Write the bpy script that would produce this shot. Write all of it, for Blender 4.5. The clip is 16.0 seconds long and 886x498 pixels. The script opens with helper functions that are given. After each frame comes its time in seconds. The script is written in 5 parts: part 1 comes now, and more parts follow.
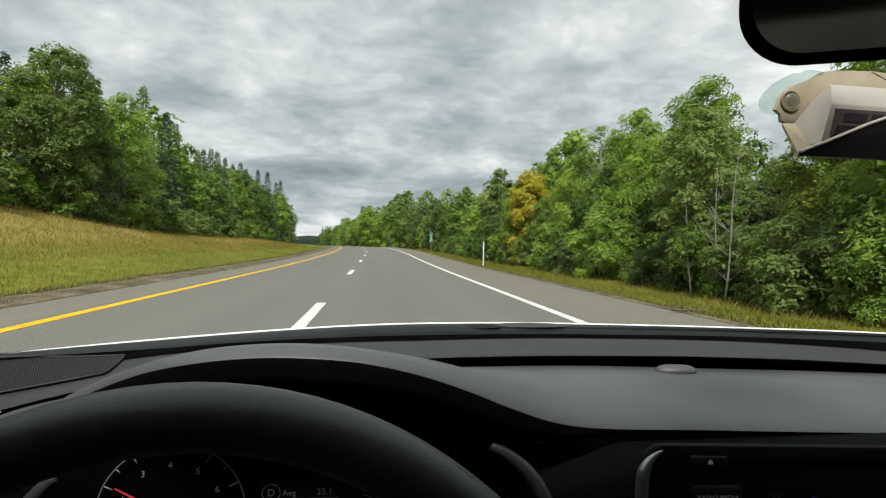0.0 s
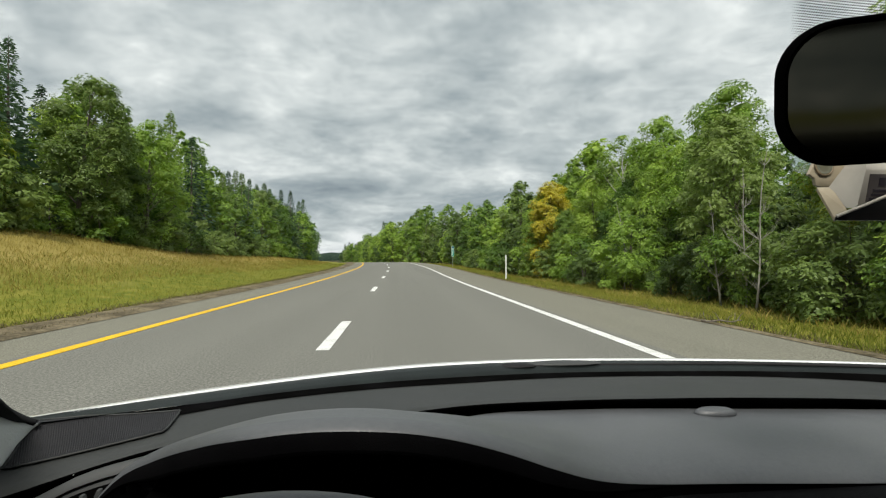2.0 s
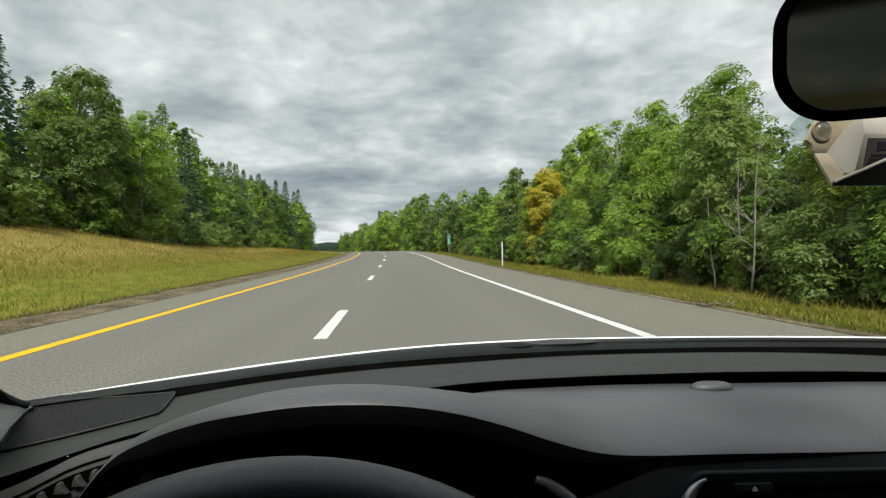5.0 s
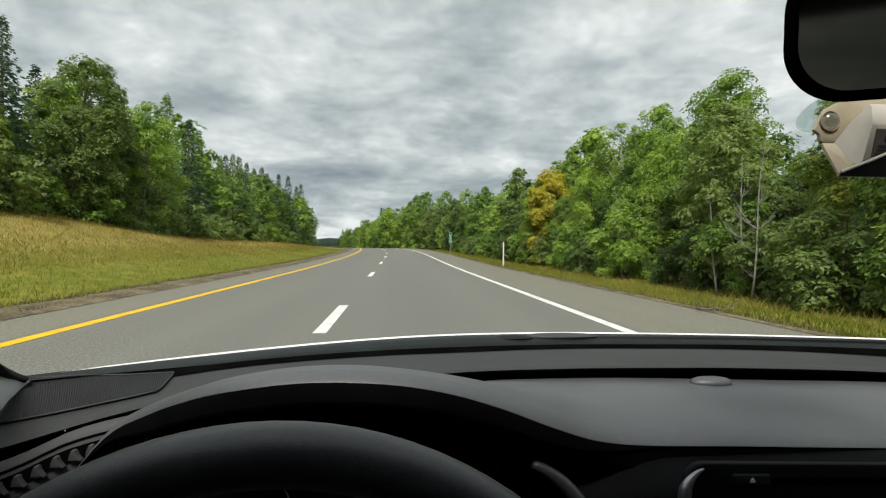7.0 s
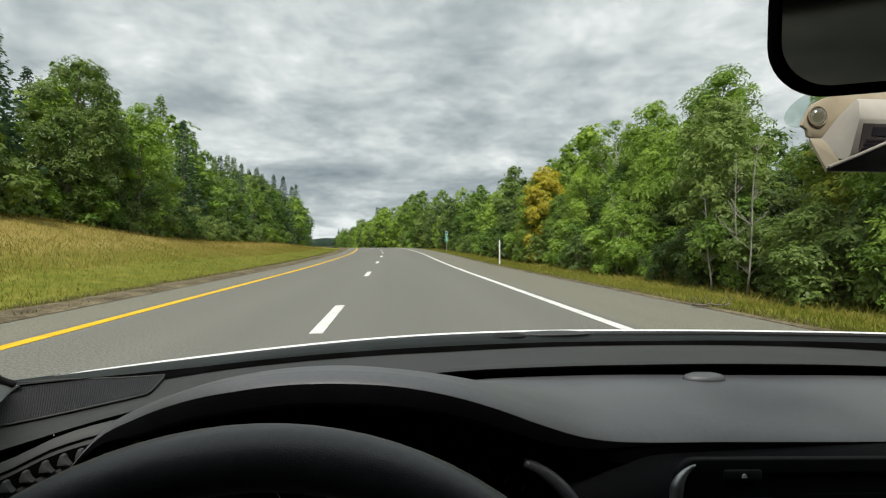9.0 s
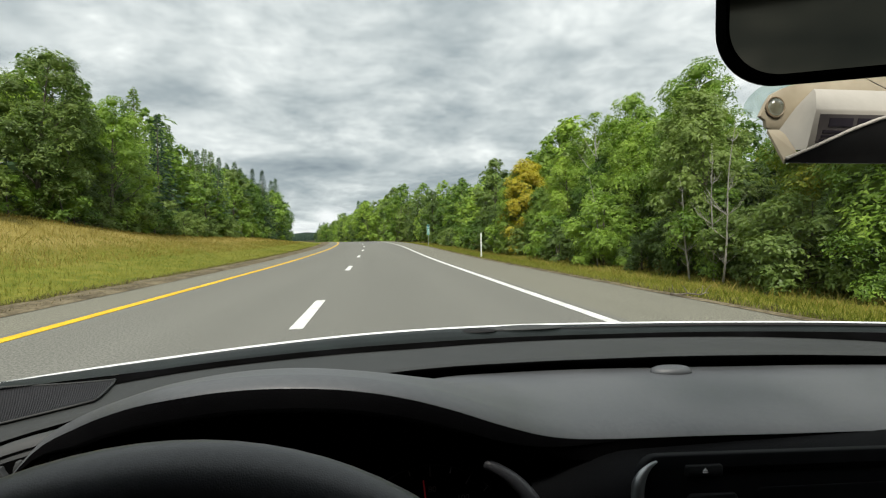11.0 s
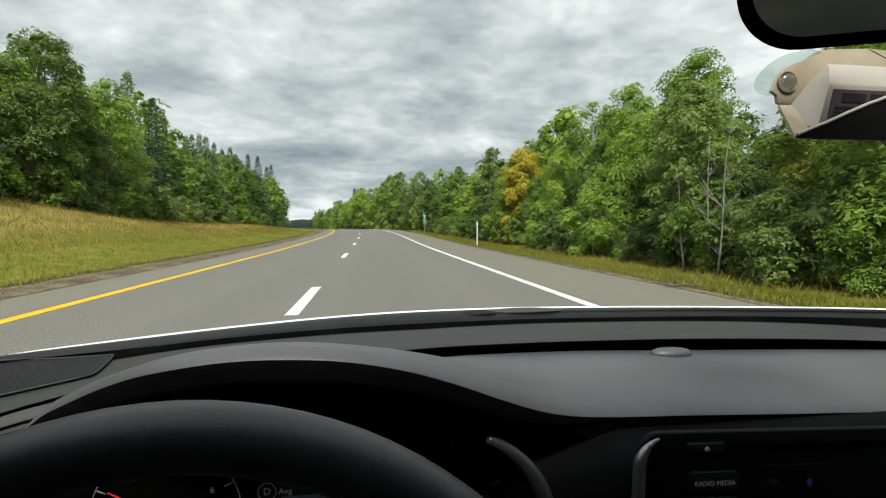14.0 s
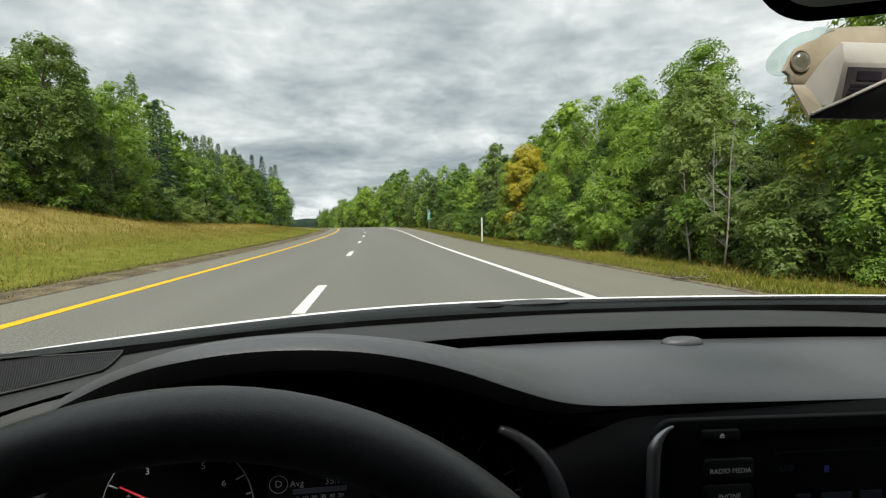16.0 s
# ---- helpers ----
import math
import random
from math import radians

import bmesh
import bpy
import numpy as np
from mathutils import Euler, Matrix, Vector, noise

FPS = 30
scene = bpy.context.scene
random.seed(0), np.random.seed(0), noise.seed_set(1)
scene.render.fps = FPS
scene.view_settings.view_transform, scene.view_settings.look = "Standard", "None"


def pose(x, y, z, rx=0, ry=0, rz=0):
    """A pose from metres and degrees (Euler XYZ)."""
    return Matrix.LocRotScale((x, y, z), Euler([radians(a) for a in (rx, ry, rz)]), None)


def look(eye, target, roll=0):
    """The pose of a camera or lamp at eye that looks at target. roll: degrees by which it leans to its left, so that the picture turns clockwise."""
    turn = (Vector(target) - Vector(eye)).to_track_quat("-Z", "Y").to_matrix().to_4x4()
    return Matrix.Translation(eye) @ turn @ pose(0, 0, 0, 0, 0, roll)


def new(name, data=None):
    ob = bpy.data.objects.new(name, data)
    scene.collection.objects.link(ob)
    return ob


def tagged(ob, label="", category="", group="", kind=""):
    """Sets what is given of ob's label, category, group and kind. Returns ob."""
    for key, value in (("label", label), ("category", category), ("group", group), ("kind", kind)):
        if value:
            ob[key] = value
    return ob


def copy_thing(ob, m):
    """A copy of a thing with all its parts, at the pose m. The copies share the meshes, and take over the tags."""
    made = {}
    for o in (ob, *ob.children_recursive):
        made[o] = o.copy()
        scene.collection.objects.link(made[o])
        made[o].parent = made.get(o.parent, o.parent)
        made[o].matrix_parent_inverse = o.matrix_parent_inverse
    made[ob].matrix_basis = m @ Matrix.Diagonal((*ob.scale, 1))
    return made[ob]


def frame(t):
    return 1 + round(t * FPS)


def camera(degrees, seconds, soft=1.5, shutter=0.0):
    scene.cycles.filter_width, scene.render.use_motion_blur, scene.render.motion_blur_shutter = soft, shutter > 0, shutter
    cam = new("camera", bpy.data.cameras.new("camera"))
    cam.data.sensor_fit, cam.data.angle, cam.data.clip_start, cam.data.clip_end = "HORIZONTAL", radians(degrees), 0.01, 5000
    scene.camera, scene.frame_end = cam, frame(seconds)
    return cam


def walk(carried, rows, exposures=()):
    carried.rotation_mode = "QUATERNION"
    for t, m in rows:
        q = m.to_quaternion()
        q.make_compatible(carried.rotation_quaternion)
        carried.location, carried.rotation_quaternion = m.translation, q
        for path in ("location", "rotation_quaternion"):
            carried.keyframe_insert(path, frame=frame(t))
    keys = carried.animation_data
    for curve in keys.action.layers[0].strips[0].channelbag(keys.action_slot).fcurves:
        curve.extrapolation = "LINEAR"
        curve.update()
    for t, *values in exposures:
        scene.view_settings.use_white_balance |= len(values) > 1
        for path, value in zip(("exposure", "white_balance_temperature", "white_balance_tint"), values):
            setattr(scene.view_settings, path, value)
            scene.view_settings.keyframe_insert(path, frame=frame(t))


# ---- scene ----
cam = camera(81.34, 16.0, soft=1.2)
EYE = 1.12   # height of the car frame's origin over the road
PATH = [
    (0.0, look((0.0320, -0.0020, 1.0948), (1.303, 9.917, 1.040), 1.37)),
    (0.5, look((0.0296, -0.0061, 1.0999), (1.250, 9.919, 1.174), 0.59)),
    (1.0, look((0.0209, -0.0099, 1.1238), (1.064, 9.936, 1.130), 0.38)),
    (1.5, look((0.0030, -0.0143, 1.1340), (0.731, 9.958, 1.255), 0.34)),
    (2.0, look((0.0115, -0.0189, 1.1402), (0.861, 9.943, 1.347), -0.07)),
    (2.5, look((0.0204, -0.0143, 1.1383), (0.837, 9.952, 1.236), -0.34)),
    (3.0, look((0.0248, -0.0133, 1.1332), (0.923, 9.946, 1.147), -0.32)),
    (3.5, look((0.0258, -0.0110, 1.1269), (1.121, 9.929, 1.076), -0.11)),
    (6.0, look((0.0071, -0.0144, 1.1277), (0.769, 9.957, 1.125), -0.96)),
    (6.5, look((0.0102, -0.0127, 1.1207), (0.860, 9.951, 1.109), 0.19)),
    (7.0, look((0.0128, -0.0114, 1.1138), (0.909, 9.948, 1.063), 0.54)),
    (7.5, look((0.0174, -0.0127, 1.1214), (0.931, 9.946, 1.111), 0.33)),
    (8.0, look((0.0160, -0.0120, 1.1178), (0.904, 9.948, 1.133), -0.46)),
    (8.5, look((0.0149, -0.0126, 1.1170), (0.858, 9.952, 1.095), -0.10)),
    (9.0, look((0.0186, -0.0103, 1.1140), (0.987, 9.942, 1.041), -0.06)),
    (11.5, look((0.0464, 0.0022, 1.1170), (1.436, 9.902, 0.871), -0.38)),
    (12.0, look((0.0487, 0.0022, 1.1124), (1.509, 9.891, 0.836), 0.04)),
    (12.5, look((0.0393, 0.0035, 1.1085), (1.433, 9.902, 0.828), 0.22)),
    (13.0, look((0.0316, 0.0054, 1.1054), (1.340, 9.914, 0.789), -0.09)),
    (13.5, look((0.0351, 0.0065, 1.1067), (1.457, 9.897, 0.713), -0.50)),
    (14.0, look((0.0354, 0.0075, 1.1048), (1.426, 9.901, 0.675), -0.03)),
    (14.5, look((0.0323, 0.0100, 1.1003), (1.393, 9.906, 0.622), -0.02)),
    (15.0, look((0.0346, 0.0123, 1.0933), (1.402, 9.906, 0.590), -0.07)),
    (15.5, look((0.0317, 0.0145, 1.0935), (1.364, 9.912, 0.570), -0.33)),
    (16.0, look((0.0329, 0.0119, 1.0980), (1.328, 9.916, 0.608), -0.95)),
]
walk(cam, PATH, [(0.0, 0.0), (9.2, 0.0), (11.3, 0.16), (13.0, 0.13), (14.5, 0.09), (16.0, 0.09)])

# ---- world and sun ----
SUN_EL, SUN_AZ = radians(54), radians(188)
world = bpy.data.worlds.new("overcast_sky")
scene.world = world
world.use_nodes = True
wn, wl = world.node_tree.nodes, world.node_tree.links
wn.clear()


def wnode(kind, **values):
    n = wn.new(kind)
    for key, value in values.items():
        n.inputs[key].default_value = value
    return n


def wmath(op, a, b=None):
    n = wn.new("ShaderNodeMath")
    n.operation = op
    for i, v in enumerate((a, b)):
        if v is None:
            continue
        if isinstance(v, (int, float)):
            n.inputs[i].default_value = v
        else:
            wl.new(v, n.inputs[i])
    return n.outputs[0]


def wnoise(vector, fx, fy, detail, rough, shift):
    """Cloud noise on the flat layer, drawn out by fx and fy."""
    mp = wn.new("ShaderNodeMapping")
    mp.inputs["Scale"].default_value, mp.inputs["Location"].default_value = (fx, fy, 1.0), (shift, shift * 0.7, shift * 0.3)
    wl.new(vector, mp.inputs[0])
    n = wnode("ShaderNodeTexNoise", Scale=1.0, Detail=detail, Roughness=rough, Distortion=0.30)
    wl.new(mp.outputs[0], n.inputs["Vector"])
    return n.outputs[0]


def wclamp(value, lo, hi):
    n = wn.new("ShaderNodeMapRange")
    n.interpolation_type = "SMOOTHSTEP"
    n.inputs["From Min"].default_value, n.inputs["From Max"].default_value = lo, hi
    wl.new(value, n.inputs[0])
    return n.outputs[0]


coord = wn.new("ShaderNodeTexCoord")
sep = wn.new("ShaderNodeSeparateXYZ")
wl.new(coord.outputs["Generated"], sep.inputs[0])
lift = wmath("ADD", wmath("MAXIMUM", sep.outputs[2], 0.0), 0.24)
comb = wn.new("ShaderNodeCombineXYZ")
wl.new(wmath("DIVIDE", sep.outputs[0], lift), comb.inputs[0])
wl.new(wmath("DIVIDE", sep.outputs[1], lift), comb.inputs[1])
# a layer of stratocumulus: broad shoals, rolls across the way of the road, and torn edges
broad = wnoise(comb.outputs[0], 0.85, 0.95, 5.0, 0.5, 3.7)
rolls = wnoise(comb.outputs[0], 2.10, 2.30, 9.0, 0.60, 8.2)
torn = wnoise(comb.outputs[0], 7.0, 7.0, 7.0, 0.60, 1.4)
thick = wmath("ADD", wmath("ADD", wmath("MULTIPLY", broad, 0.44), wmath("MULTIPLY", rolls, 0.40)), wmath("MULTIPLY", torn, 0.16))
ramp = wn.new("ShaderNodeValToRGB")
stops = ((0.36, (0.208, 0.250, 0.278)), (0.43, (0.308, 0.352, 0.375)), (0.495, (0.448, 0.488, 0.500)), (0.55, (0.612, 0.643, 0.645)), (0.62, (0.87, 0.888, 0.875)))
while len(ramp.color_ramp.elements) < len(stops):
    ramp.color_ramp.elements.new(0.5)
for el, (at, c) in zip(ramp.color_ramp.elements, stops):
    el.position, el.color = at, (*c, 1)
wl.new(thick, ramp.inputs[0])
# white cumulus heads low over the horizon, below the layer
low = wn.new("ShaderNodeCombineXYZ")
wl.new(sep.outputs[0], low.inputs[0])
wl.new(sep.outputs[2], low.inputs[1])
heads = wnoise(low.outputs[0], 9.0, 22.0, 6.0, 0.55, 5.3)
fall = wmath("MULTIPLY", wclamp(sep.outputs[2], 0.115, 0.045), 0.30)
heads = wclamp(wmath("ADD", heads, wmath("SUBTRACT", fall, 0.30)), 0.50, 0.68)
puff = wn.new("ShaderNodeMix")
puff.data_type = "RGBA"
wl.new(heads, puff.inputs["Factor"])
wl.new(ramp.outputs[0], puff.inputs[6])
puff.inputs[7].default_value = (0.74, 0.755, 0.76, 1)
sky = wn.new("ShaderNodeTexSky")
sky.sky_type, sky.sun_disc, sky.sun_elevation, sky.sun_rotation = "NISHITA", False, SUN_EL, SUN_AZ
skylow = wn.new("ShaderNodeMix")
skylow.data_type = "RGBA"
skyscale = wn.new("ShaderNodeVectorMath")
skyscale.operation = "SCALE"
skyscale.inputs["Scale"].default_value = 0.10
wl.new(sky.outputs[0], skyscale.inputs[0])
cover = wn.new("ShaderNodeMapRange")
cover.inputs["From Min"].default_value, cover.inputs["From Max"].default_value = 0.24, 0.33
wl.new(thick, cover.inputs[0])
wl.new(cover.outputs[0], skylow.inputs["Factor"])
wl.new(skyscale.outputs[0], skylow.inputs[6])
wl.new(puff.outputs[2], skylow.inputs[7])
bg = wn.new("ShaderNodeBackground")
bg.inputs["Strength"].default_value = 1.24
wl.new(skylow.outputs[2], bg.inputs[0])
wout = wn.new("ShaderNodeOutputWorld")
wl.new(bg.outputs[0], wout.inputs[0])

sun_data = bpy.data.lights.new("sun", "SUN")
sun_data.energy, sun_data.angle, sun_data.color = 4.3, radians(20), (1.0, 0.95, 0.86)
sun = new("sun", sun_data)
sun.matrix_world = look((0, 0, 60), (60 * math.sin(SUN_AZ) * -1, 60 * math.cos(SUN_AZ) * -1, 60 - 60 * math.tan(SUN_EL)))

# ---- materials ----


def material(name, stops, rough=0.6, scale=6.0, detail=5.0, bump=0.0, bump_scale=60.0, metal=0.0, spec=0.5, coord_kind="Object",
             island=0.0, per_object=0.0, fine_scale=0.0, fine_gain=0.7, stretch=(1, 1, 1), leaf=0.0, bump_kind="noise", bump_dist=0.01):
    """A surface whose colour runs through stops with noise at two scales, with relief and wear in its gloss."""
    m = bpy.data.materials.new(name)
    m.use_nodes = True
    ns, ls = m.node_tree.nodes, m.node_tree.links
    b = ns["Principled BSDF"]
    tc = ns.new("ShaderNodeTexCoord")
    mp = ns.new("ShaderNodeMapping")
    mp.inputs["Scale"].default_value = stretch
    ls.new(tc.outputs[coord_kind], mp.inputs[0])
    n1 = ns.new("ShaderNodeTexNoise")
    n1.inputs["Scale"].default_value, n1.inputs["Detail"].default_value, n1.inputs["Roughness"].default_value = scale, detail, 0.6
    ls.new(mp.outputs[0], n1.inputs["Vector"])
    value = n1.outputs[0]

    def add(a, bb, k):
        s = ns.new("ShaderNodeMath")
        s.operation = "MULTIPLY_ADD"
        ls.new(bb, s.inputs[0])
        s.inputs[1].default_value = k
        ls.new(a, s.inputs[2])
        o = ns.new("ShaderNodeMath")
        o.operation = "SUBTRACT"
        ls.new(s.outputs[0], o.inputs[0])
        o.inputs[1].default_value = k * 0.5
        return o.outputs[0]

    if fine_scale:
        n2 = ns.new("ShaderNodeTexNoise")
        n2.inputs["Scale"].default_value, n2.inputs["Detail"].default_value = fine_scale, 3.0
        ls.new(mp.outputs[0], n2.inputs["Vector"])
        value = add(value, n2.outputs[0], fine_gain)
    if island:
        g = ns.new("ShaderNodeNewGeometry")
        value = add(value, g.outputs["Random Per Island"], island)
    if per_object:
        oi = ns.new("ShaderNodeObjectInfo")
        value = add(value, oi.outputs["Random"], per_object)
    ramp_ = ns.new("ShaderNodeValToRGB")
    els = ramp_.color_ramp.elements
    while len(els) < len(stops):
        els.new(0.5)
    for i, (el, c) in enumerate(zip(els, stops)):
        el.position, el.color = 0.3 + 0.4 * i / max(1, len(stops) - 1), (*c, 1)
    ls.new(value, ramp_.inputs[0])
    ls.new(ramp_.outputs[0], b.inputs["Base Color"])
    b.inputs["Roughness"].default_value, b.inputs["Metallic"].default_value = rough, metal
    b.inputs["Specular IOR Level"].default_value = spec
    rr = ns.new("ShaderNodeMapRange")
    rr.inputs["To Min"].default_value, rr.inputs["To Max"].default_value = max(0.02, rough - 0.08), min(1.0, rough + 0.08)
    ls.new(n1.outputs[0], rr.inputs[0])
    ls.new(rr.outputs[0], b.inputs["Roughness"])
    if bump:
        if bump_kind == "cells":
            t = ns.new("ShaderNodeTexVoronoi")
            t.feature = "DISTANCE_TO_EDGE"
            t.inputs["Scale"].default_value = bump_scale
        else:
            t = ns.new("ShaderNodeTexNoise")
            t.inputs["Scale"].default_value, t.inputs["Detail"].default_value = bump_scale, 4.0
        ls.new(mp.outputs[0], t.inputs["Vector"])
        bp = ns.new("ShaderNodeBump")
        bp.inputs["Strength"].default_value, bp.inputs["Distance"].default_value = bump, bump_dist
        ls.new(t.outputs[0], bp.inputs["Height"])
        ls.new(bp.outputs[0], b.inputs["Normal"])
    if leaf:
        out = ns["Material Output"]
        tr = ns.new("ShaderNodeBsdfTranslucent")
        mx = ns.new("ShaderNodeMixShader")
        mx.inputs[0].default_value = leaf
        hs = ns.new("ShaderNodeHueSaturation")
        hs.inputs["Value"].default_value, hs.inputs["Saturation"].default_value = 1.45, 1.08
        ls.new(ramp_.outputs[0], hs.inputs["Color"])
        ls.new(hs.outputs[0], tr.inputs[0])
        ls.new(b.outputs[0], mx.inputs[1])
        ls.new(tr.outputs[0], mx.inputs[2])
        ls.new(mx.outputs[0], out.inputs[0])
    return m


def glow(name, colour, strength):
    m = bpy.data.materials.new(name)
    m.use_nodes = True
    b = m.node_tree.nodes["Principled BSDF"]
    b.inputs["Base Color"].default_value = (*colour, 1)
    b.inputs["Emission Color"].default_value = (*colour, 1)
    b.inputs["Emission Strength"].default_value = strength
    return m


def clear(name, tint, gloss, rough=0.02, haze=0.0):
    """Thin clear pane: mostly see-through with a faint reflection."""
    m = bpy.data.materials.new(name)
    m.use_nodes = True
    ns, ls = m.node_tree.nodes, m.node_tree.links
    ns.remove(ns["Principled BSDF"])
    t, g, mx = ns.new("ShaderNodeBsdfTransparent"), ns.new("ShaderNodeBsdfGlossy"), ns.new("ShaderNodeMixShader")
    t.inputs[0].default_value = (*tint, 1)
    g.inputs["Roughness"].default_value = rough
    mx.inputs[0].default_value = gloss
    ls.new(t.outputs[0], mx.inputs[1])
    ls.new(g.outputs[0], mx.inputs[2])
    last = mx.outputs[0]
    if haze:
        milk, hz = ns.new("ShaderNodeBsdfTranslucent"), ns.new("ShaderNodeMixShader")
        milk.inputs[0].default_value = (0.72, 0.80, 0.76, 1)
        hz.inputs[0].default_value = haze
        ls.new(last, hz.inputs[1])
        ls.new(milk.outputs[0], hz.inputs[2])
        last = hz.outputs[0]
    ls.new(last, ns["Material Output"].inputs[0])
    return m


def asphalt(name, base, tracks, seed):
    """Rolled asphalt: pale and dark chips of stone, faint wheel tracks along the road, and blotches of wear."""
    m = bpy.data.materials.new(name)
    m.use_nodes = True
    ns, ls = m.node_tree.nodes, m.node_tree.links
    b = ns["Principled BSDF"]
    tc = ns.new("ShaderNodeTexCoord")

    def layer(scale, stretch, detail, lo, hi, to_lo, to_hi):
        mp, n, r = ns.new("ShaderNodeMapping"), ns.new("ShaderNodeTexNoise"), ns.new("ShaderNodeMapRange")
        mp.inputs["Scale"].default_value, mp.inputs["Location"].default_value = stretch, (seed, seed, seed)
        n.inputs["Scale"].default_value, n.inputs["Detail"].default_value = scale, detail
        for key, value in (("From Min", lo), ("From Max", hi), ("To Min", to_lo), ("To Max", to_hi)):
            r.inputs[key].default_value = value
        ls.new(tc.outputs["Object"], mp.inputs[0])
        ls.new(mp.outputs[0], n.inputs["Vector"])
        ls.new(n.outputs[0], r.inputs[0])
        return r.outputs[0], n.outputs[0]

    def times(a, c):
        k = ns.new("ShaderNodeMath")
        k.operation = "MULTIPLY"
        ls.new(a, k.inputs[0])
        ls.new(c, k.inputs[1])
        return k.outputs[0]

    chips, raw = layer(42, (1, 1, 1), 3.0, 0.34, 0.70, 0.60, 1.46)
    grain, _ = layer(24, (1, 1, 1), 3.0, 0.3, 0.7, 0.90, 1.10)
    wheel, _ = layer(0.9, (1, 0.02, 1), 2.0, 0.3, 0.7, 1 - tracks, 1 + tracks)
    worn, _ = layer(0.12, (1, 0.35, 1), 6.0, 0.3, 0.7, 0.95, 1.05)
    value = times(times(chips, grain), times(wheel, worn))
    tint = ns.new("ShaderNodeVectorMath")
    tint.operation = "SCALE"
    tint.inputs[0].default_value = base
    ls.new(value, tint.inputs["Scale"])
    ls.new(tint.outputs[0], b.inputs["Base Color"])
    b.inputs["Roughness"].default_value, b.inputs["Specular IOR Level"].default_value = 0.86, 0.3
    bp = ns.new("ShaderNodeBump")
    bp.inputs["Strength"].default_value, bp.inputs["Distance"].default_value = 0.5, 0.006
    ls.new(raw, bp.inputs["Height"])
    ls.new(bp.outputs[0], b.inputs["Normal"])
    return m


ASPHALT = asphalt("asphalt", (0.159, 0.157, 0.139), 0.07, 0.0)
SHOULDER = asphalt("worn_asphalt", (0.174, 0.168, 0.134), 0.05, 4.0)
WHITE_LINE = material("white_road_paint", [(0.52, 0.52, 0.50), (0.68, 0.68, 0.66), (0.78, 0.78, 0.76)], 0.7, 3, 8, 0.3, 70, fine_scale=30)
YELLOW_LINE = material("yellow_road_paint", [(0.60, 0.35, 0.002), (0.72, 0.44, 0.003), (0.80, 0.50, 0.006)], 0.7, 3, 8, 0.3, 70, fine_scale=30)
def grassland():
    """Verge turf: green near the road passing into dry gold up the bank, by the sheet's own dryness."""
    mt = material("grass_ground", [(0.11, 0.135, 0.018), (0.165, 0.175, 0.028), (0.235, 0.215, 0.044)], 0.95, 0.3, 6, 0.8, 9, spec=0.1, fine_scale=3.0, stretch=(1, 0.6, 1), bump_dist=0.08)
    ns, ls = mt.node_tree.nodes, mt.node_tree.links
    b = ns["Principled BSDF"]
    green = b.inputs["Base Color"].links[0].from_socket
    at = ns.new("ShaderNodeAttribute")
    at.attribute_name = "dryness"
    tc = ns.new("ShaderNodeTexCoord")
    nz = ns.new("ShaderNodeTexNoise")
    nz.inputs["Scale"].default_value, nz.inputs["Detail"].default_value = 0.45, 6.0
    ls.new(tc.outputs["Object"], nz.inputs["Vector"])
    sm = ns.new("ShaderNodeMath")
    sm.operation = "ADD"
    ls.new(at.outputs["Fac"], sm.inputs[0])
    ls.new(nz.outputs[0], sm.inputs[1])
    mr = ns.new("ShaderNodeMapRange")
    mr.inputs["From Min"].default_value, mr.inputs["From Max"].default_value = 0.65, 1.35
    ls.new(sm.outputs[0], mr.inputs[0])
    gold = ns.new("ShaderNodeValToRGB")
    gold.color_ramp.elements[0].color, gold.color_ramp.elements[1].color = (0.19, 0.155, 0.032, 1), (0.33, 0.265, 0.085, 1)
    gold.color_ramp.elements[0].position, gold.color_ramp.elements[1].position = 0.32, 0.68
    ls.new(nz.outputs[0], gold.inputs[0])
    mx = ns.new("ShaderNodeMix")
    mx.data_type = "RGBA"
    ls.new(mr.outputs[0], mx.inputs["Factor"])
    ls.new(green, mx.inputs[6])
    ls.new(gold.outputs[0], mx.inputs[7])
    ls.new(mx.outputs[2], b.inputs["Base Color"])
    return mt


GRAVEL = material("gravel_edge", [(0.06, 0.05, 0.03), (0.13, 0.105, 0.065), (0.22, 0.185, 0.12)], 0.95, 1.2, 8, 0.9, 18, spec=0.2, fine_scale=14,
                  bump_dist=0.03)
GRASS_GROUND = grassland()
FOREST_FLOOR = material("forest_floor", [(0.02, 0.025, 0.01), (0.045, 0.045, 0.02), (0.07, 0.06, 0.03)], 0.95, 0.8, 6, 0.8, 6, spec=0.1, fine_scale=5)
GRASS_GOLD = material("dry_grass", [(0.19, 0.155, 0.030), (0.27, 0.215, 0.052), (0.345, 0.275, 0.085)], 0.8, 0.2, 4, spec=0.2, island=0.45, leaf=0.3)
GRASS_GREEN = material("green_grass", [(0.115, 0.145, 0.018), (0.19, 0.205, 0.032), (0.285, 0.265, 0.058)], 0.8, 0.2, 4, spec=0.2, island=0.45, leaf=0.3)
STUBBLE = material("brown_stubble", [(0.085, 0.072, 0.035), (0.15, 0.128, 0.065), (0.23, 0.20, 0.11)], 0.85, 0.4, 4, spec=0.15, island=0.45, leaf=0.2)
BARK = material("bark", [(0.06, 0.05, 0.04), (0.13, 0.11, 0.09), (0.21, 0.19, 0.16)], 0.9, 5, 6, 0.8, 14, spec=0.2, stretch=(1, 1, 0.25), bump_dist=0.03)
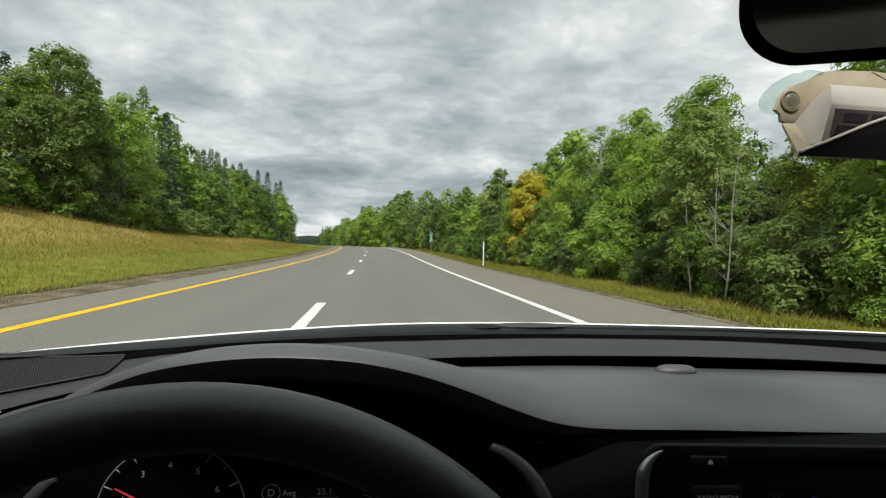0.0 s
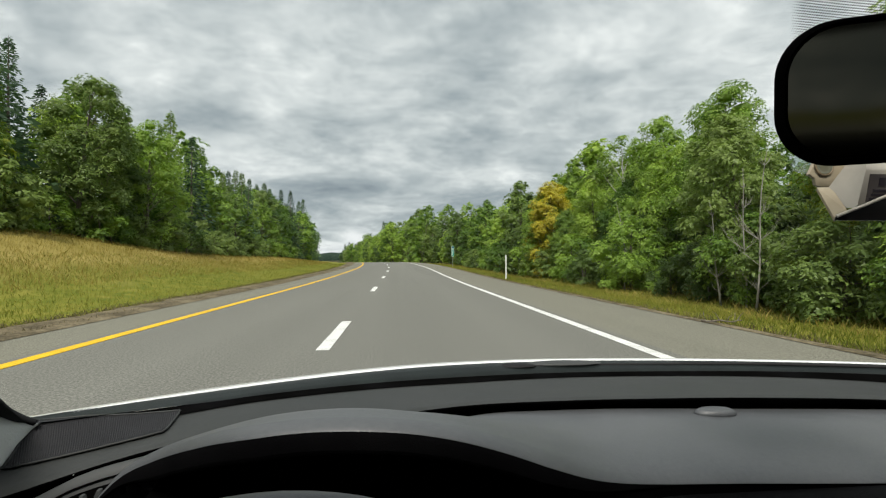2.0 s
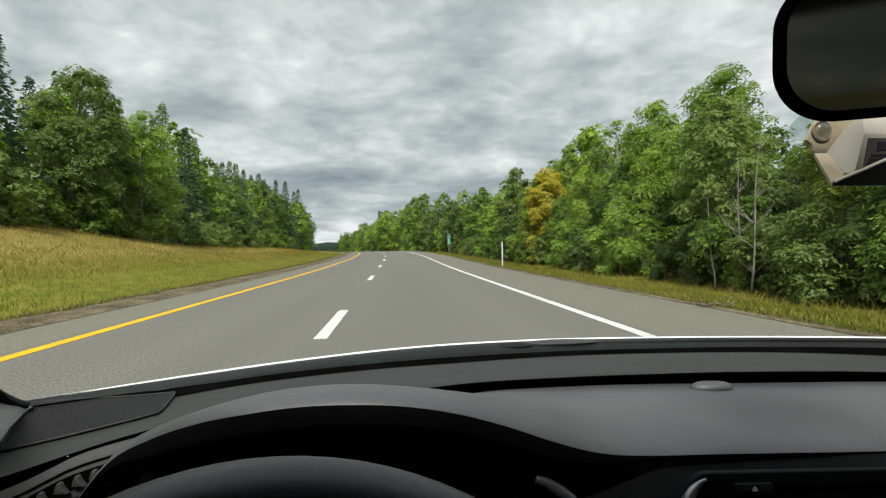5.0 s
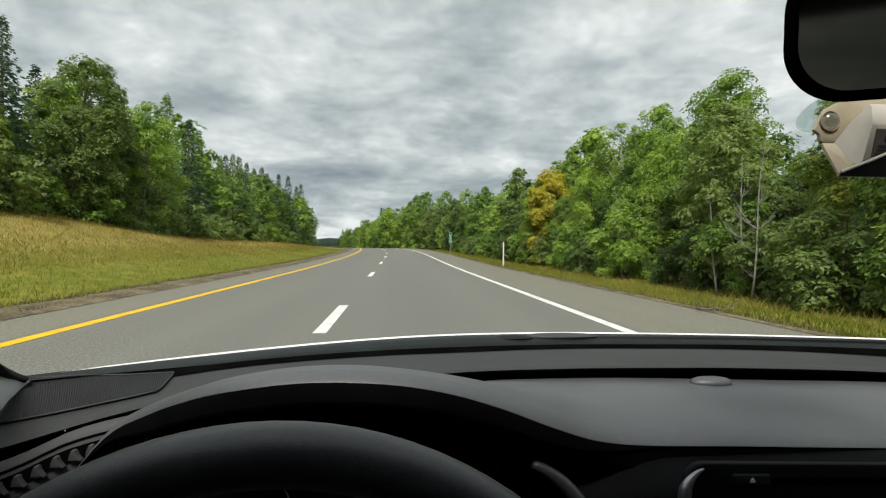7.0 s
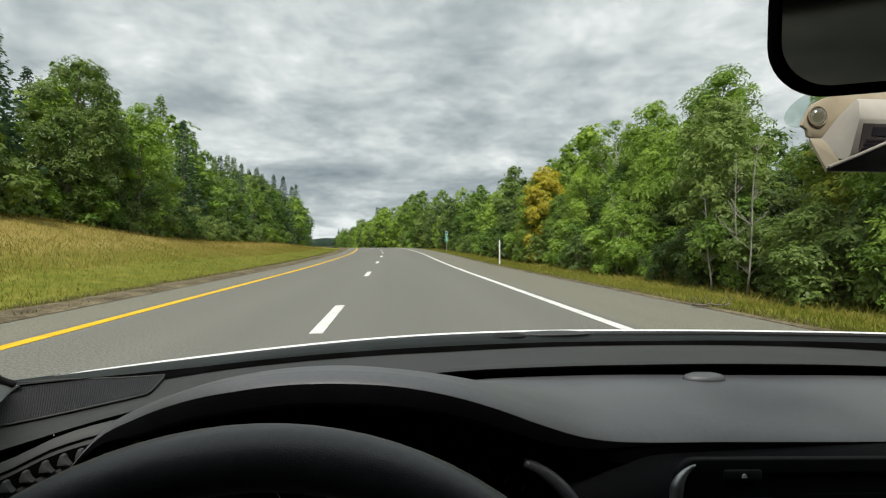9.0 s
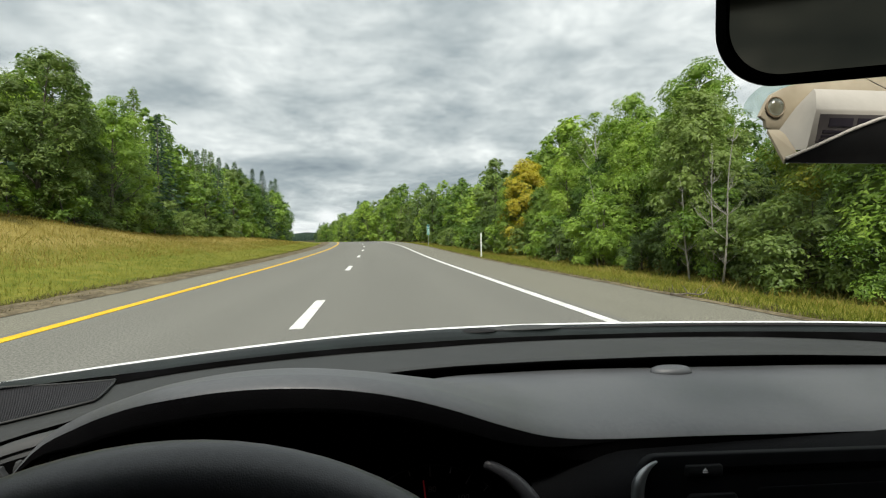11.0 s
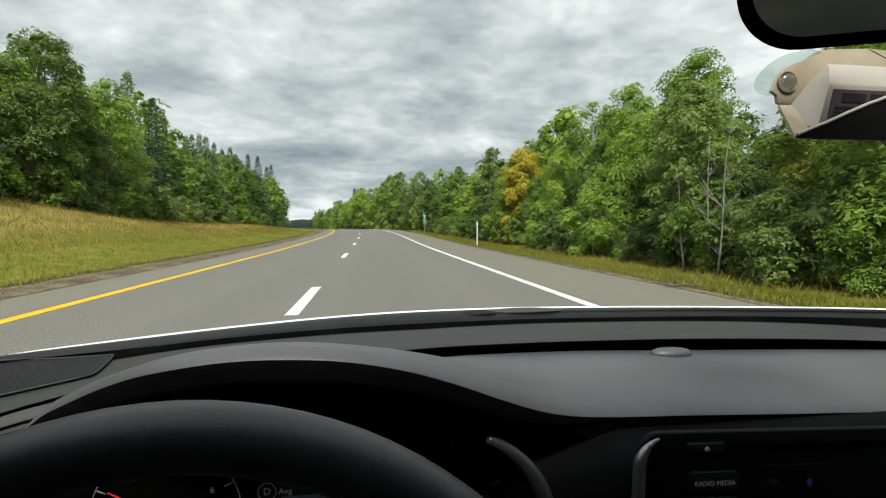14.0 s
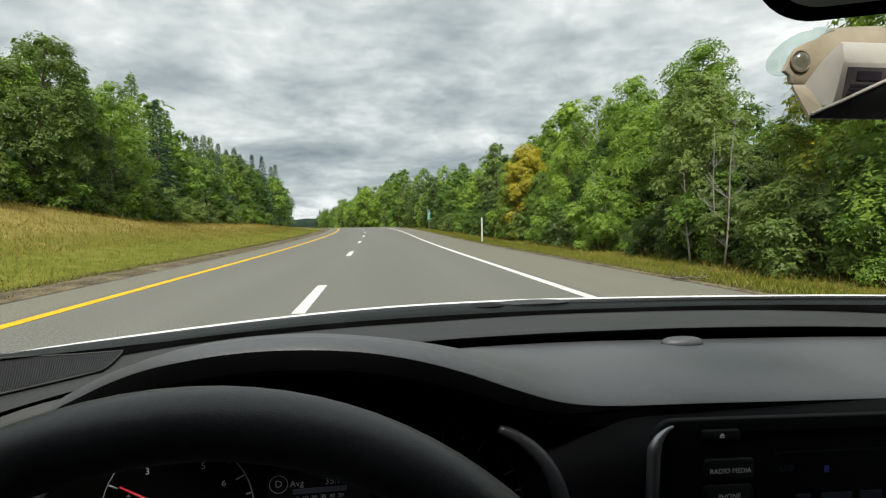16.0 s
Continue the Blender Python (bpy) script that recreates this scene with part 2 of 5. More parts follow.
PALE_BARK = material("pale_birch_bark", [(0.20, 0.18, 0.15), (0.42, 0.40, 0.36), (0.55, 0.53, 0.49)], 0.85, 4, 6, 0.5, 10, spec=0.2, stretch=(1, 1, 2),
                     bump_dist=0.02)


def leaves(name, dark, mid, light):
    dark, mid, light = ([c[0] * 1.08, c[1] * 1.16, c[2] * 1.48] for c in (dark, mid, light))
    return material(name, [dark, mid, light], 0.5, 0.5, 4, spec=0.4, island=0.24, per_object=0.6, leaf=0.37)


MAPLE = leaves("maple_leaves", (0.076, 0.132, 0.017), (0.142, 0.220, 0.025), (0.237, 0.323, 0.040))
LIME = leaves("bright_leaves", (0.125, 0.190, 0.022), (0.205, 0.288, 0.033), (0.315, 0.395, 0.052))
ASH = leaves("olive_leaves", (0.072, 0.110, 0.021), (0.125, 0.174, 0.032), (0.190, 0.240, 0.047))
AUTUMN = leaves("yellowing_leaves", (0.110, 0.180, 0.022), (0.240, 0.275, 0.028), (0.440, 0.360, 0.030))
SPRUCE = leaves("spruce_needles", (0.029, 0.056, 0.023), (0.056, 0.095, 0.037), (0.095, 0.144, 0.054))
FIR = leaves("fir_needles", (0.049, 0.090, 0.016), (0.101, 0.153, 0.026), (0.166, 0.225, 0.044))

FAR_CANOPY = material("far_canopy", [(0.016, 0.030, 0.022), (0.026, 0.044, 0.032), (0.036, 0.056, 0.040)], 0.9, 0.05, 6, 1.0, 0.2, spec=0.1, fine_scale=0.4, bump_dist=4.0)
DASH = material("grey_dash_plastic", [(0.063, 0.068, 0.074), (0.074, 0.079, 0.085), (0.085, 0.090, 0.096)], 0.48, 9, 5, 0.28, 620, spec=0.75,
                fine_scale=220, bump_kind="cells", bump_dist=0.0009)
# darker copy of the dash plastic, for the shade under the glass
SHELF = material("shaded_dash_shelf", [(0.020, 0.022, 0.0215), (0.026, 0.028, 0.0275), (0.032, 0.034, 0.0335)], 0.6, 9, 5, 0.25, 700, spec=0.4,
                 fine_scale=220, bump_kind="cells", bump_dist=0.0006)
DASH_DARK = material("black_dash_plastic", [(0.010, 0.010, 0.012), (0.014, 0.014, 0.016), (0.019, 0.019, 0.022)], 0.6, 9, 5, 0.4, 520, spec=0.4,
                     fine_scale=200, bump_kind="cells", bump_dist=0.0008)
VENT = material("vent_plastic", [(0.040, 0.043, 0.044), (0.047, 0.050, 0.051), (0.054, 0.057, 0.058)], 0.6, 9, 5, 0.25, 700, spec=0.3, bump_kind="cells", bump_dist=0.0006)
MATTE = material("matte_black_and_shade", [(0.003, 0.003, 0.0035), (0.0045, 0.0045, 0.005), (0.006, 0.006, 0.0065)], 0.95, 12, 4, 0.4, 520, spec=0.01, bump_kind="cells", bump_dist=0.0008)
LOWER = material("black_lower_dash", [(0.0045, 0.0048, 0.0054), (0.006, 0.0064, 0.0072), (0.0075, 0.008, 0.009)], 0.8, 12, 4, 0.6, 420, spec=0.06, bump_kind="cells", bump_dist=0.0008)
# black trim, also the painted shade of ridge undercut, glass gap and vent opening
BLACK_AND_SHADE = material("black_and_shade", [(0.002, 0.002, 0.002), (0.003, 0.003, 0.003), (0.0045, 0.0045, 0.005)], 1.0, 12, 3, spec=0.0)
LEATHER = material("black_leather", [(0.034, 0.035, 0.040), (0.042, 0.0435, 0.049), (0.050, 0.052, 0.058)], 0.42, 30, 5, 0.14, 900, spec=0.6,
                   fine_scale=300, bump_kind="cells", bump_dist=0.0012)
COWL = material("cowl_plastic", [(0.004, 0.0062, 0.006), (0.007, 0.010, 0.0097), (0.011, 0.016, 0.0152)], 0.5, 14, 5, 0.3, 300, spec=0.22, bump_dist=0.001)
RUBBER = material("rubber", [(0.006, 0.006, 0.007), (0.010, 0.010, 0.011), (0.014, 0.014, 0.015)], 0.75, 30, 4, spec=0.3)
PAINT = material("white_car_paint", [(0.72, 0.73, 0.74), (0.78, 0.79, 0.80), (0.82, 0.83, 0.84)], 0.22, 3, 5, spec=0.6)
TRIM = material("pale_grey_trim", [(0.58, 0.59, 0.57), (0.64, 0.65, 0.63), (0.68, 0.69, 0.67)], 0.75, 12, 5, 0.4, 400, spec=0.3, bump_dist=0.001)
LINER = material("grey_headliner", [(0.085, 0.085, 0.08), (0.10, 0.10, 0.095), (0.115, 0.115, 0.11)], 0.95, 20, 4, 0.4, 300, spec=0.1, bump_dist=0.001)
CLOTH = material("dark_cabin_cloth", [(0.012, 0.012, 0.011), (0.016, 0.016, 0.015), (0.021, 0.021, 0.020)], 0.95, 30, 4, 0.4, 300, spec=0.2, bump_dist=0.001)
SILVER = material("satin_silver", [(0.26, 0.27, 0.28), (0.31, 0.32, 0.33), (0.36, 0.37, 0.38)], 0.36, 20, 4, metal=0.8)
GLOSS_BLACK = material("gloss_black_panel", [(0.006, 0.0064, 0.0075), (0.008, 0.0085, 0.0098), (0.010, 0.0106, 0.012)], 0.55, 20, 4, spec=0.08)
KEY_BLACK = material("key_plastic", [(0.010, 0.0106, 0.012), (0.013, 0.0138, 0.0155), (0.016, 0.017, 0.019)], 0.5, 30, 4, spec=0.3)
CREAM = material("cream_plastic", [(0.36, 0.335, 0.29), (0.42, 0.395, 0.345), (0.47, 0.445, 0.39)], 0.30, 20, 5, 0.1, 200, spec=0.5, bump_dist=0.001)
BRACKET = material("yellowed_bracket_plastic", [(0.30, 0.255, 0.175), (0.36, 0.31, 0.22), (0.42, 0.37, 0.27)], 0.4, 24, 5, spec=0.5)
BRACKET_DARK = material("browned_plastic", [(0.20, 0.15, 0.09), (0.26, 0.20, 0.13), (0.32, 0.26, 0.17)], 0.4, 30, 4)
UNDER = material("dark_grey_plastic", [(0.018, 0.018, 0.018), (0.024, 0.024, 0.024), (0.030, 0.030, 0.029)], 0.5, 40, 4, 0.1, 300, spec=0.4, bump_dist=0.0006)
LABEL_INK = material("label_ink", [(0.012, 0.010, 0.014), (0.018, 0.014, 0.022), (0.026, 0.020, 0.030)], 0.6, 40, 3)
LABEL_PAPER = material("shaded_label_paper", [(0.060, 0.052, 0.050), (0.080, 0.070, 0.068), (0.10, 0.090, 0.088)], 0.6, 40, 3)
MIRROR = material("dimmed_mirror", [(0.60, 0.57, 0.47), (0.62, 0.59, 0.49), (0.64, 0.61, 0.51)], 0.03, 8, 3, metal=1.0)
GLASS = clear("windshield_glass", (0.95, 0.97, 0.96), 0.02)
CUP = clear("suction_cup_vinyl", (0.66, 0.76, 0.71), 0.10, 0.05, 0.06)
KNOB = clear("clear_knob_vinyl", (0.70, 0.70, 0.65), 0.22, 0.10, 0.35)
REAR_GLASS = clear("dark_rear_glass", (0.065, 0.067, 0.062), 0.02)
DEAD_BARK = material("grey_dead_bark", [(0.17, 0.16, 0.14), (0.30, 0.285, 0.255), (0.42, 0.40, 0.365)], 0.9, 6, 5, 0.5, 20, spec=0.15, stretch=(1, 1, 0.4), bump_dist=0.01)
SIGN_GREEN = material("green_sign_sheeting", [(0.004, 0.21, 0.14), (0.006, 0.25, 0.17), (0.010, 0.29, 0.20)], 0.4, 6, 4)
SIGN_WHITE = material("white_sign_sheeting", [(0.68, 0.70, 0.70), (0.76, 0.78, 0.78), (0.82, 0.84, 0.84)], 0.45, 6, 4)
SIGN_BLUE = material("blue_sign_sheeting", [(0.01, 0.05, 0.22), (0.012, 0.06, 0.27), (0.02, 0.08, 0.32)], 0.4, 6, 4)
SIGN_RED = material("red_sign_sheeting", [(0.35, 0.012, 0.02), (0.42, 0.016, 0.025), (0.48, 0.02, 0.03)], 0.4, 6, 4)
STEEL = material("galvanised_steel", [(0.30, 0.31, 0.31), (0.38, 0.39, 0.39), (0.46, 0.47, 0.47)], 0.5, 14, 5, metal=0.7)
POST_WHITE = material("white_marker_post", [(0.60, 0.61, 0.60), (0.70, 0.71, 0.70), (0.78, 0.79, 0.78)], 0.6, 8, 5)
DIAL_WHITE = glow("dial_white", (0.26, 0.275, 0.30), 0.015)
DIAL_RED = glow("needle_red", (0.45, 0.02, 0.03), 0.06)
LEGEND = glow("key_legend", (0.62, 0.62, 0.62), 0.05)
DIAL_BLUE = glow("display_blue", (0.035, 0.042, 0.060), 0.012)
DIAL_VIOLET = glow("indicator_blue", (0.05, 0.055, 0.32), 0.05)
DIAL_DIM = glow("dial_dim", (0.07, 0.07, 0.075), 0.004)


# ---- shape helpers ----


def mesh_of(verts, faces, smooth=True, split=None):
    me = bpy.data.meshes.new("shape")
    me.from_pydata([tuple(map(float, v)) for v in verts], [], [tuple(map(int, q)) for q in faces])
    if smooth:
        me.polygons.foreach_set("use_smooth", [True] * len(me.polygons))
        if split is not None:
            me.set_sharp_from_angle(angle=radians(split))
    me.update()
    return me


def part(name, shape, mat, parent=None, label="", kind=""):
    """One mesh object, from a bmesh or a mesh, under a thing or a part."""
    if isinstance(shape, bmesh.types.BMesh):
        me = bpy.data.meshes.new(name)
        shape.to_mesh(me)
        shape.free()
    else:
        me = shape
    me.name = name
    if not me.materials:
        me.materials.append(mat)
    ob = new(name, me)
    ob.parent = parent
    if label or kind:
        tagged(ob, label, "", "", kind)
    return ob


def thing(name, label, category, at=(0, 0, 0), group="", kind=""):
    e = new(name)
    e.empty_display_size = 0.1
    e.location = at
    return tagged(e, label, category, group, kind)


def tube(path, radii, sides=8, cap=True):
    """Rings swept along a path: verts and faces."""
    path = [Vector(p) for p in path]
    vs, fs = [], []
    side = None
    for i, p in enumerate(path):
        d = (path[min(i + 1, len(path) - 1)] - path[max(i - 1, 0)]).normalized()
        if side is None:
            side = d.orthogonal().normalized()
        side = (side - d * side.dot(d)).normalized()
        up = d.cross(side)
        for k in range(sides):
            a = 2 * math.pi * k / sides
            vs.append(p + (side * math.cos(a) + up * math.sin(a)) * radii[i])
    for i in range(len(path) - 1):
        for k in range(sides):
            a, b = i * sides + k, i * sides + (k + 1) % sides
            fs.append((a, b, b + sides, a + sides))
    if cap:
        fs.append(tuple(range(sides))[::-1])
        fs.append(tuple(range((len(path) - 1) * sides, len(path) * sides)))
    return vs, fs


def merge(*pieces):
    vs, fs = [], []
    for v, f in pieces:
        n = len(vs)
        vs += list(v)
        fs += [tuple(i + n for i in q) for q in f]
    return vs, fs


def grid_mesh(rows):
    """A sheet through rows of points."""
    n = len(rows[0])
    vs = [p for r in rows for p in r]
    fs = [(i * n + j, i * n + j + 1, (i + 1) * n + j + 1, (i + 1) * n + j) for i in range(len(rows) - 1) for j in range(n - 1)]
    return vs, fs


def box(x0, x1, y0, y1, z0, z1, bevel=0.0, segments=2):
    bm = bmesh.new()
    bmesh.ops.create_cube(bm, size=1)
    for v in bm.verts:
        v.co = Vector(((x0 + x1) / 2 + v.co.x * (x1 - x0), (y0 + y1) / 2 + v.co.y * (y1 - y0), (z0 + z1) / 2 + v.co.z * (z1 - z0)))
    if bevel:
        bmesh.ops.bevel(bm, geom=bm.edges[:], offset=bevel, segments=segments, affect="EDGES", profile=0.5)
        for f in bm.faces:
            f.smooth = True
    return bm


def rounded(w, h, r, n=8):
    """Outline of a rounded rectangle about the origin, anticlockwise."""
    pts = []
    for cx, cy, a0 in ((w / 2 - r, h / 2 - r, 0), (-w / 2 + r, h / 2 - r, 90), (-w / 2 + r, -h / 2 + r, 180), (w / 2 - r, -h / 2 + r, 270)):
        for k in range(n + 1):
            a = radians(a0 + 90 * k / n)
            pts.append((cx + r * math.cos(a), cy + r * math.sin(a)))
    return pts


def prism(outline, d0, d1, bevel=0.0):
    """A flat outline in x and z given depth along y, its near edge (y = d0) eased by bevel."""
    n = len(outline)
    cx, cz = sum(p[0] for p in outline) / n, sum(p[1] for p in outline) / n

    def shrink(p, b):
        dx, dz = p[0] - cx, p[1] - cz
        length = math.hypot(dx, dz)
        k = max(0.0, 1 - b / length)
        return cx + dx * k, cz + dz * k

    rings = []
    if bevel:
        rings += [[(*q[:1], d0, q[1]) for q in (shrink(p, bevel) for p in outline)], [(*q[:1], d0 + bevel * 0.3, q[1]) for q in (shrink(p, bevel * 0.3) for p in outline)]]
        rings += [[(p[0], d0 + bevel, p[1]) for p in outline]]
    else:
        rings += [[(p[0], d0, p[1]) for p in outline]]
    rings += [[(p[0], d1, p[1]) for p in outline]]
    vs = [p for r in rings for p in r]
    fs = [tuple(range(n))]
    for i in range(len(rings) - 1):
        fs += [(i * n + (k + 1) % n, i * n + k, (i + 1) * n + k, (i + 1) * n + (k + 1) % n) for k in range(n)]
    fs.append(tuple(reversed(range((len(rings) - 1) * n, len(rings) * n))))
    return vs, fs


def curve_at(points, xs):
    """Smooth (Catmull-Rom) values of rows of numbers at places xs of their first column."""
    a = np.array(points, float)
    out = []
    for x in xs:
        i = int(np.clip(np.searchsorted(a[:, 0], x) - 1, 0, len(a) - 2))
        p1, p2 = a[i], a[i + 1]
        p0, p3 = a[max(i - 1, 0)], a[min(i + 2, len(a) - 1)]
        h = p2[0] - p1[0]
        t = (x - p1[0]) / h
        m1 = (p2 - p0) / max(p2[0] - p0[0], 1e-9) * h
        m2 = (p3 - p1) / max(p3[0] - p1[0], 1e-9) * h
        v = (2 * t**3 - 3 * t**2 + 1) * p1 + (t**3 - 2 * t**2 + t) * m1 + (-2 * t**3 + 3 * t**2) * p2 + (t**3 - t**2) * m2
        out.append(v[1:])
    return np.array(out)


def lettering(text, size, spacing=1.0):
    """Flat letters in x and z, facing -y, centred, as verts and faces."""
    c = bpy.data.curves.new("letters", "FONT")
    c.body, c.size, c.align_x, c.align_y, c.extrude = text, size, "CENTER", "CENTER", 0.0
    c.space_character, c.resolution_u = spacing, 3
    ob = bpy.data.objects.new("letters", c)
    me = bpy.data.meshes.new_from_object(ob)
    vs = [(v.co.x, 0.0, v.co.y) for v in me.vertices]
    fs = [tuple(p.vertices) for p in me.polygons]
    bpy.data.objects.remove(ob)
    bpy.data.meshes.remove(me)
    return vs, fs


def moved(piece, m):
    return [m @ Vector(v) for v in piece[0]], piece[1]



# ---- lie of the land ----
YELLOW_X, DASH_X, WHITE_X = -4.22, -0.95, 3.10
LEFT_EDGE, RIGHT_EDGE = -5.60, 5.55


def bend(y):
    """Sideways shift of the road's line: it swings gently left beyond 45 m."""
    if y < 45:
        return 0.0
    if y < 130:
        return -0.0010 * (y - 45) ** 2
    return -0.0010 * 85**2 - 0.170 * (y - 130)


def smooth(a, b, x):
    t = min(1.0, max(0.0, (x - a) / (b - a)))
    return t * t * (3 - 2 * t)


def grade(y):
    """Height of the road: a low crest some 90 m ahead, then a long gentle fall."""
    return 0.62 * smooth(20, 95, y) - 2.2 * smooth(95, 330, y)


def land(x, y):
    """Height of the ground beside and under the road."""
    s = x - bend(y)
    z = grade(y) if y < 900 else grade(900)
    wave = noise.noise(Vector((x * 0.05, y * 0.05, 0.3)))
    if s < LEFT_EDGE:
        d = LEFT_EDGE - s
        top = (1.55 + 0.75 * math.exp(-((y - 22) / 16) ** 2) + 0.5 * wave) * (1 - 0.65 * smooth(40, 110, y))
        z += -0.10 * smooth(0.0, 0.5, d) + top * smooth(1.2, 11.5, d) + 0.06 * wave * smooth(1, 4, d)
        z += 1.0 * smooth(14, 40, d)
    elif s > RIGHT_EDGE:
        d = s - RIGHT_EDGE
        z += -0.08 * smooth(0.0, 0.6, d) - 0.25 * smooth(0.8, 3.5, d) + 0.45 * smooth(4.0, 9.0, d) + 0.08 * wave * smooth(1, 4, d)
        z += 1.2 * smooth(12, 45, d)
    else:
        z += -0.06
    return z


def strip(x0, x1, y_list, lift, columns=1):
    rows = []
    for y in y_list:
        rows.append([(bend(y) + x0 + (x1 - x0) * k / columns, y, grade(y) + lift) for k in range(columns + 1)])
    return grid_mesh(rows)


def slab(x0, x1, y_list, lift, depth=0.004):
    """A strip with thickness, such as a painted line."""
    top, low = strip(x0, x1, y_list, lift), strip(x0, x1, y_list, lift - depth)
    n = len(top[0])
    faces = list(top[1])
    for i in range(0, n - 2, 2):
        faces += [(i, i + 2, n + i + 2, n + i), (i + 3, i + 1, n + i + 1, n + i + 3)]
    faces += [(0, n, n + 1, 1), (n - 2, n - 1, 2 * n - 1, 2 * n - 2)]
    return list(top[0]) + list(low[0]), faces


LONG = [-60, -30] + [-10 + 2.5 * i for i in range(66)] + [160 + 10 * i for i in range(30)] + [480, 520, 560, 600]

xs = [-2600, -1200, -600, -300, -160, -90] + [-60 + 2.5 * i for i in range(12)] + [-30 + 1.0 * i for i in range(60)] + [30 + 2.5 * i for i in range(12)] + [60, 90, 160, 300, 600, 1200, 2600]
ys = [-400, -120] + [-40 + 4.0 * i for i in range(10)] + [1.5 * i for i in range(80)] + [120 + 6 * i for i in range(40)] + [380, 440, 520, 640, 800, 1100, 1600, 2400, 3600]
rows = [[(x + bend(y), y, land(x + bend(y), y)) for x in xs] for y in ys]
ground = part("ground", mesh_of(*grid_mesh(rows)), GRASS_GROUND)
tagged(ground, "rough verge of golden and green grass", "ground", kind="structure")
dry = ground.data.attributes.new("dryness", "FLOAT", "POINT")
dry.data.foreach_set("value", [smooth(-8.8, -13.5, v.co.x - bend(v.co.y)) if v.co.x < bend(v.co.y) else 0.42 * smooth(6.2, 9.0, v.co.x - bend(v.co.y)) for v in ground.data.vertices])
ground.data.materials.append(GRAVEL)
ground.data.materials.append(FOREST_FLOOR)
for p in ground.data.polygons:
    c = p.center
    s = c.x - bend(c.y)
    if s < -19 or s > 13.5:
        p.material_index = 2

road = part("road", mesh_of(*strip(YELLOW_X - 0.25, WHITE_X + 0.25, LONG, 0.0, 6)), ASPHALT)
tagged(road, "grey worn asphalt carriageway of a two-lane motorway", "road", kind="structure")
for name, a, b in (("shoulder_left", LEFT_EDGE, YELLOW_X - 0.25), ("shoulder_right", WHITE_X + 0.25, RIGHT_EDGE)):
    sh = part(name, mesh_of(*strip(a, b, LONG, -0.004, 3)), SHOULDER)
    tagged(sh, "paler asphalt hard shoulder beside the carriageway", "shoulder", kind="structure")

# ragged strips of gravel and mown stubble along both edges
for name, base, sign, wide in (("gravel_strip_left", LEFT_EDGE, -1, 1.35), ("gravel_strip_right", RIGHT_EDGE, 1, 0.32)):
    rows = []
    for i in range(260):
        y = -8 + i * 0.6
        w = wide * (1 + 0.35 * noise.noise(Vector((y * 0.9, sign * 3.0, 0))) + 0.2 * noise.noise(Vector((y * 3.1, sign * 7.0, 0))))
        inner = base - sign * (0.05 + 0.05 * noise.noise(Vector((y * 1.7, sign, 4.0))))
        row = []
        for k in range(7):
            x = bend(y) + inner + sign * w * k / 6
            hump = (0.10 if sign < 0 else 0.02) * math.sin(math.pi * k / 6) + (0.045 if sign < 0 else 0.015) * noise.noise(Vector((x * 5, y * 4, 2.0)))
            z = grade(y) + 0.004 if k == 0 else max(land(x, y), grade(y) - 0.09 * smooth(0, 0.6, w * k / 6)) + (0.02 if sign < 0 else 0.006) + hump
            if k == 6:
                z = land(x, y) - 0.02
            row.append((x, y, z))
        rows.append(row if sign > 0 else row[::-1])
    g = part(name, mesh_of(*grid_mesh(rows)), GRAVEL)
    tagged(g, "ragged brown gravel and dead stubble along the asphalt", "gravel", kind="structure")

yellow = part("yellow_edge_line", mesh_of(*slab(YELLOW_X - 0.095, YELLOW_X + 0.095, LONG, 0.006), smooth=False), YELLOW_LINE)
tagged(yellow, "solid yellow painted line at the carriageway's inner edge", "road marking", kind="structure")
white = part("white_edge_line", mesh_of(*slab(WHITE_X - 0.085, WHITE_X + 0.085, LONG, 0.006), smooth=False), WHITE_LINE)
tagged(white, "solid white painted line at the carriageway's outer edge", "road marking", kind="structure")
for i in range(26):
    y0 = 6.6 + 12.19 * i - 12.19
    d = part("lane_dash", mesh_of(*slab(DASH_X - 0.085, DASH_X + 0.085, [y0, y0 + 1.0, y0 + 2.0, y0 + 3.05], 0.006), smooth=False), WHITE_LINE)
    tagged(d, "broken white lane marking worn on grey asphalt", "road marking", "lane dashes", "structure")


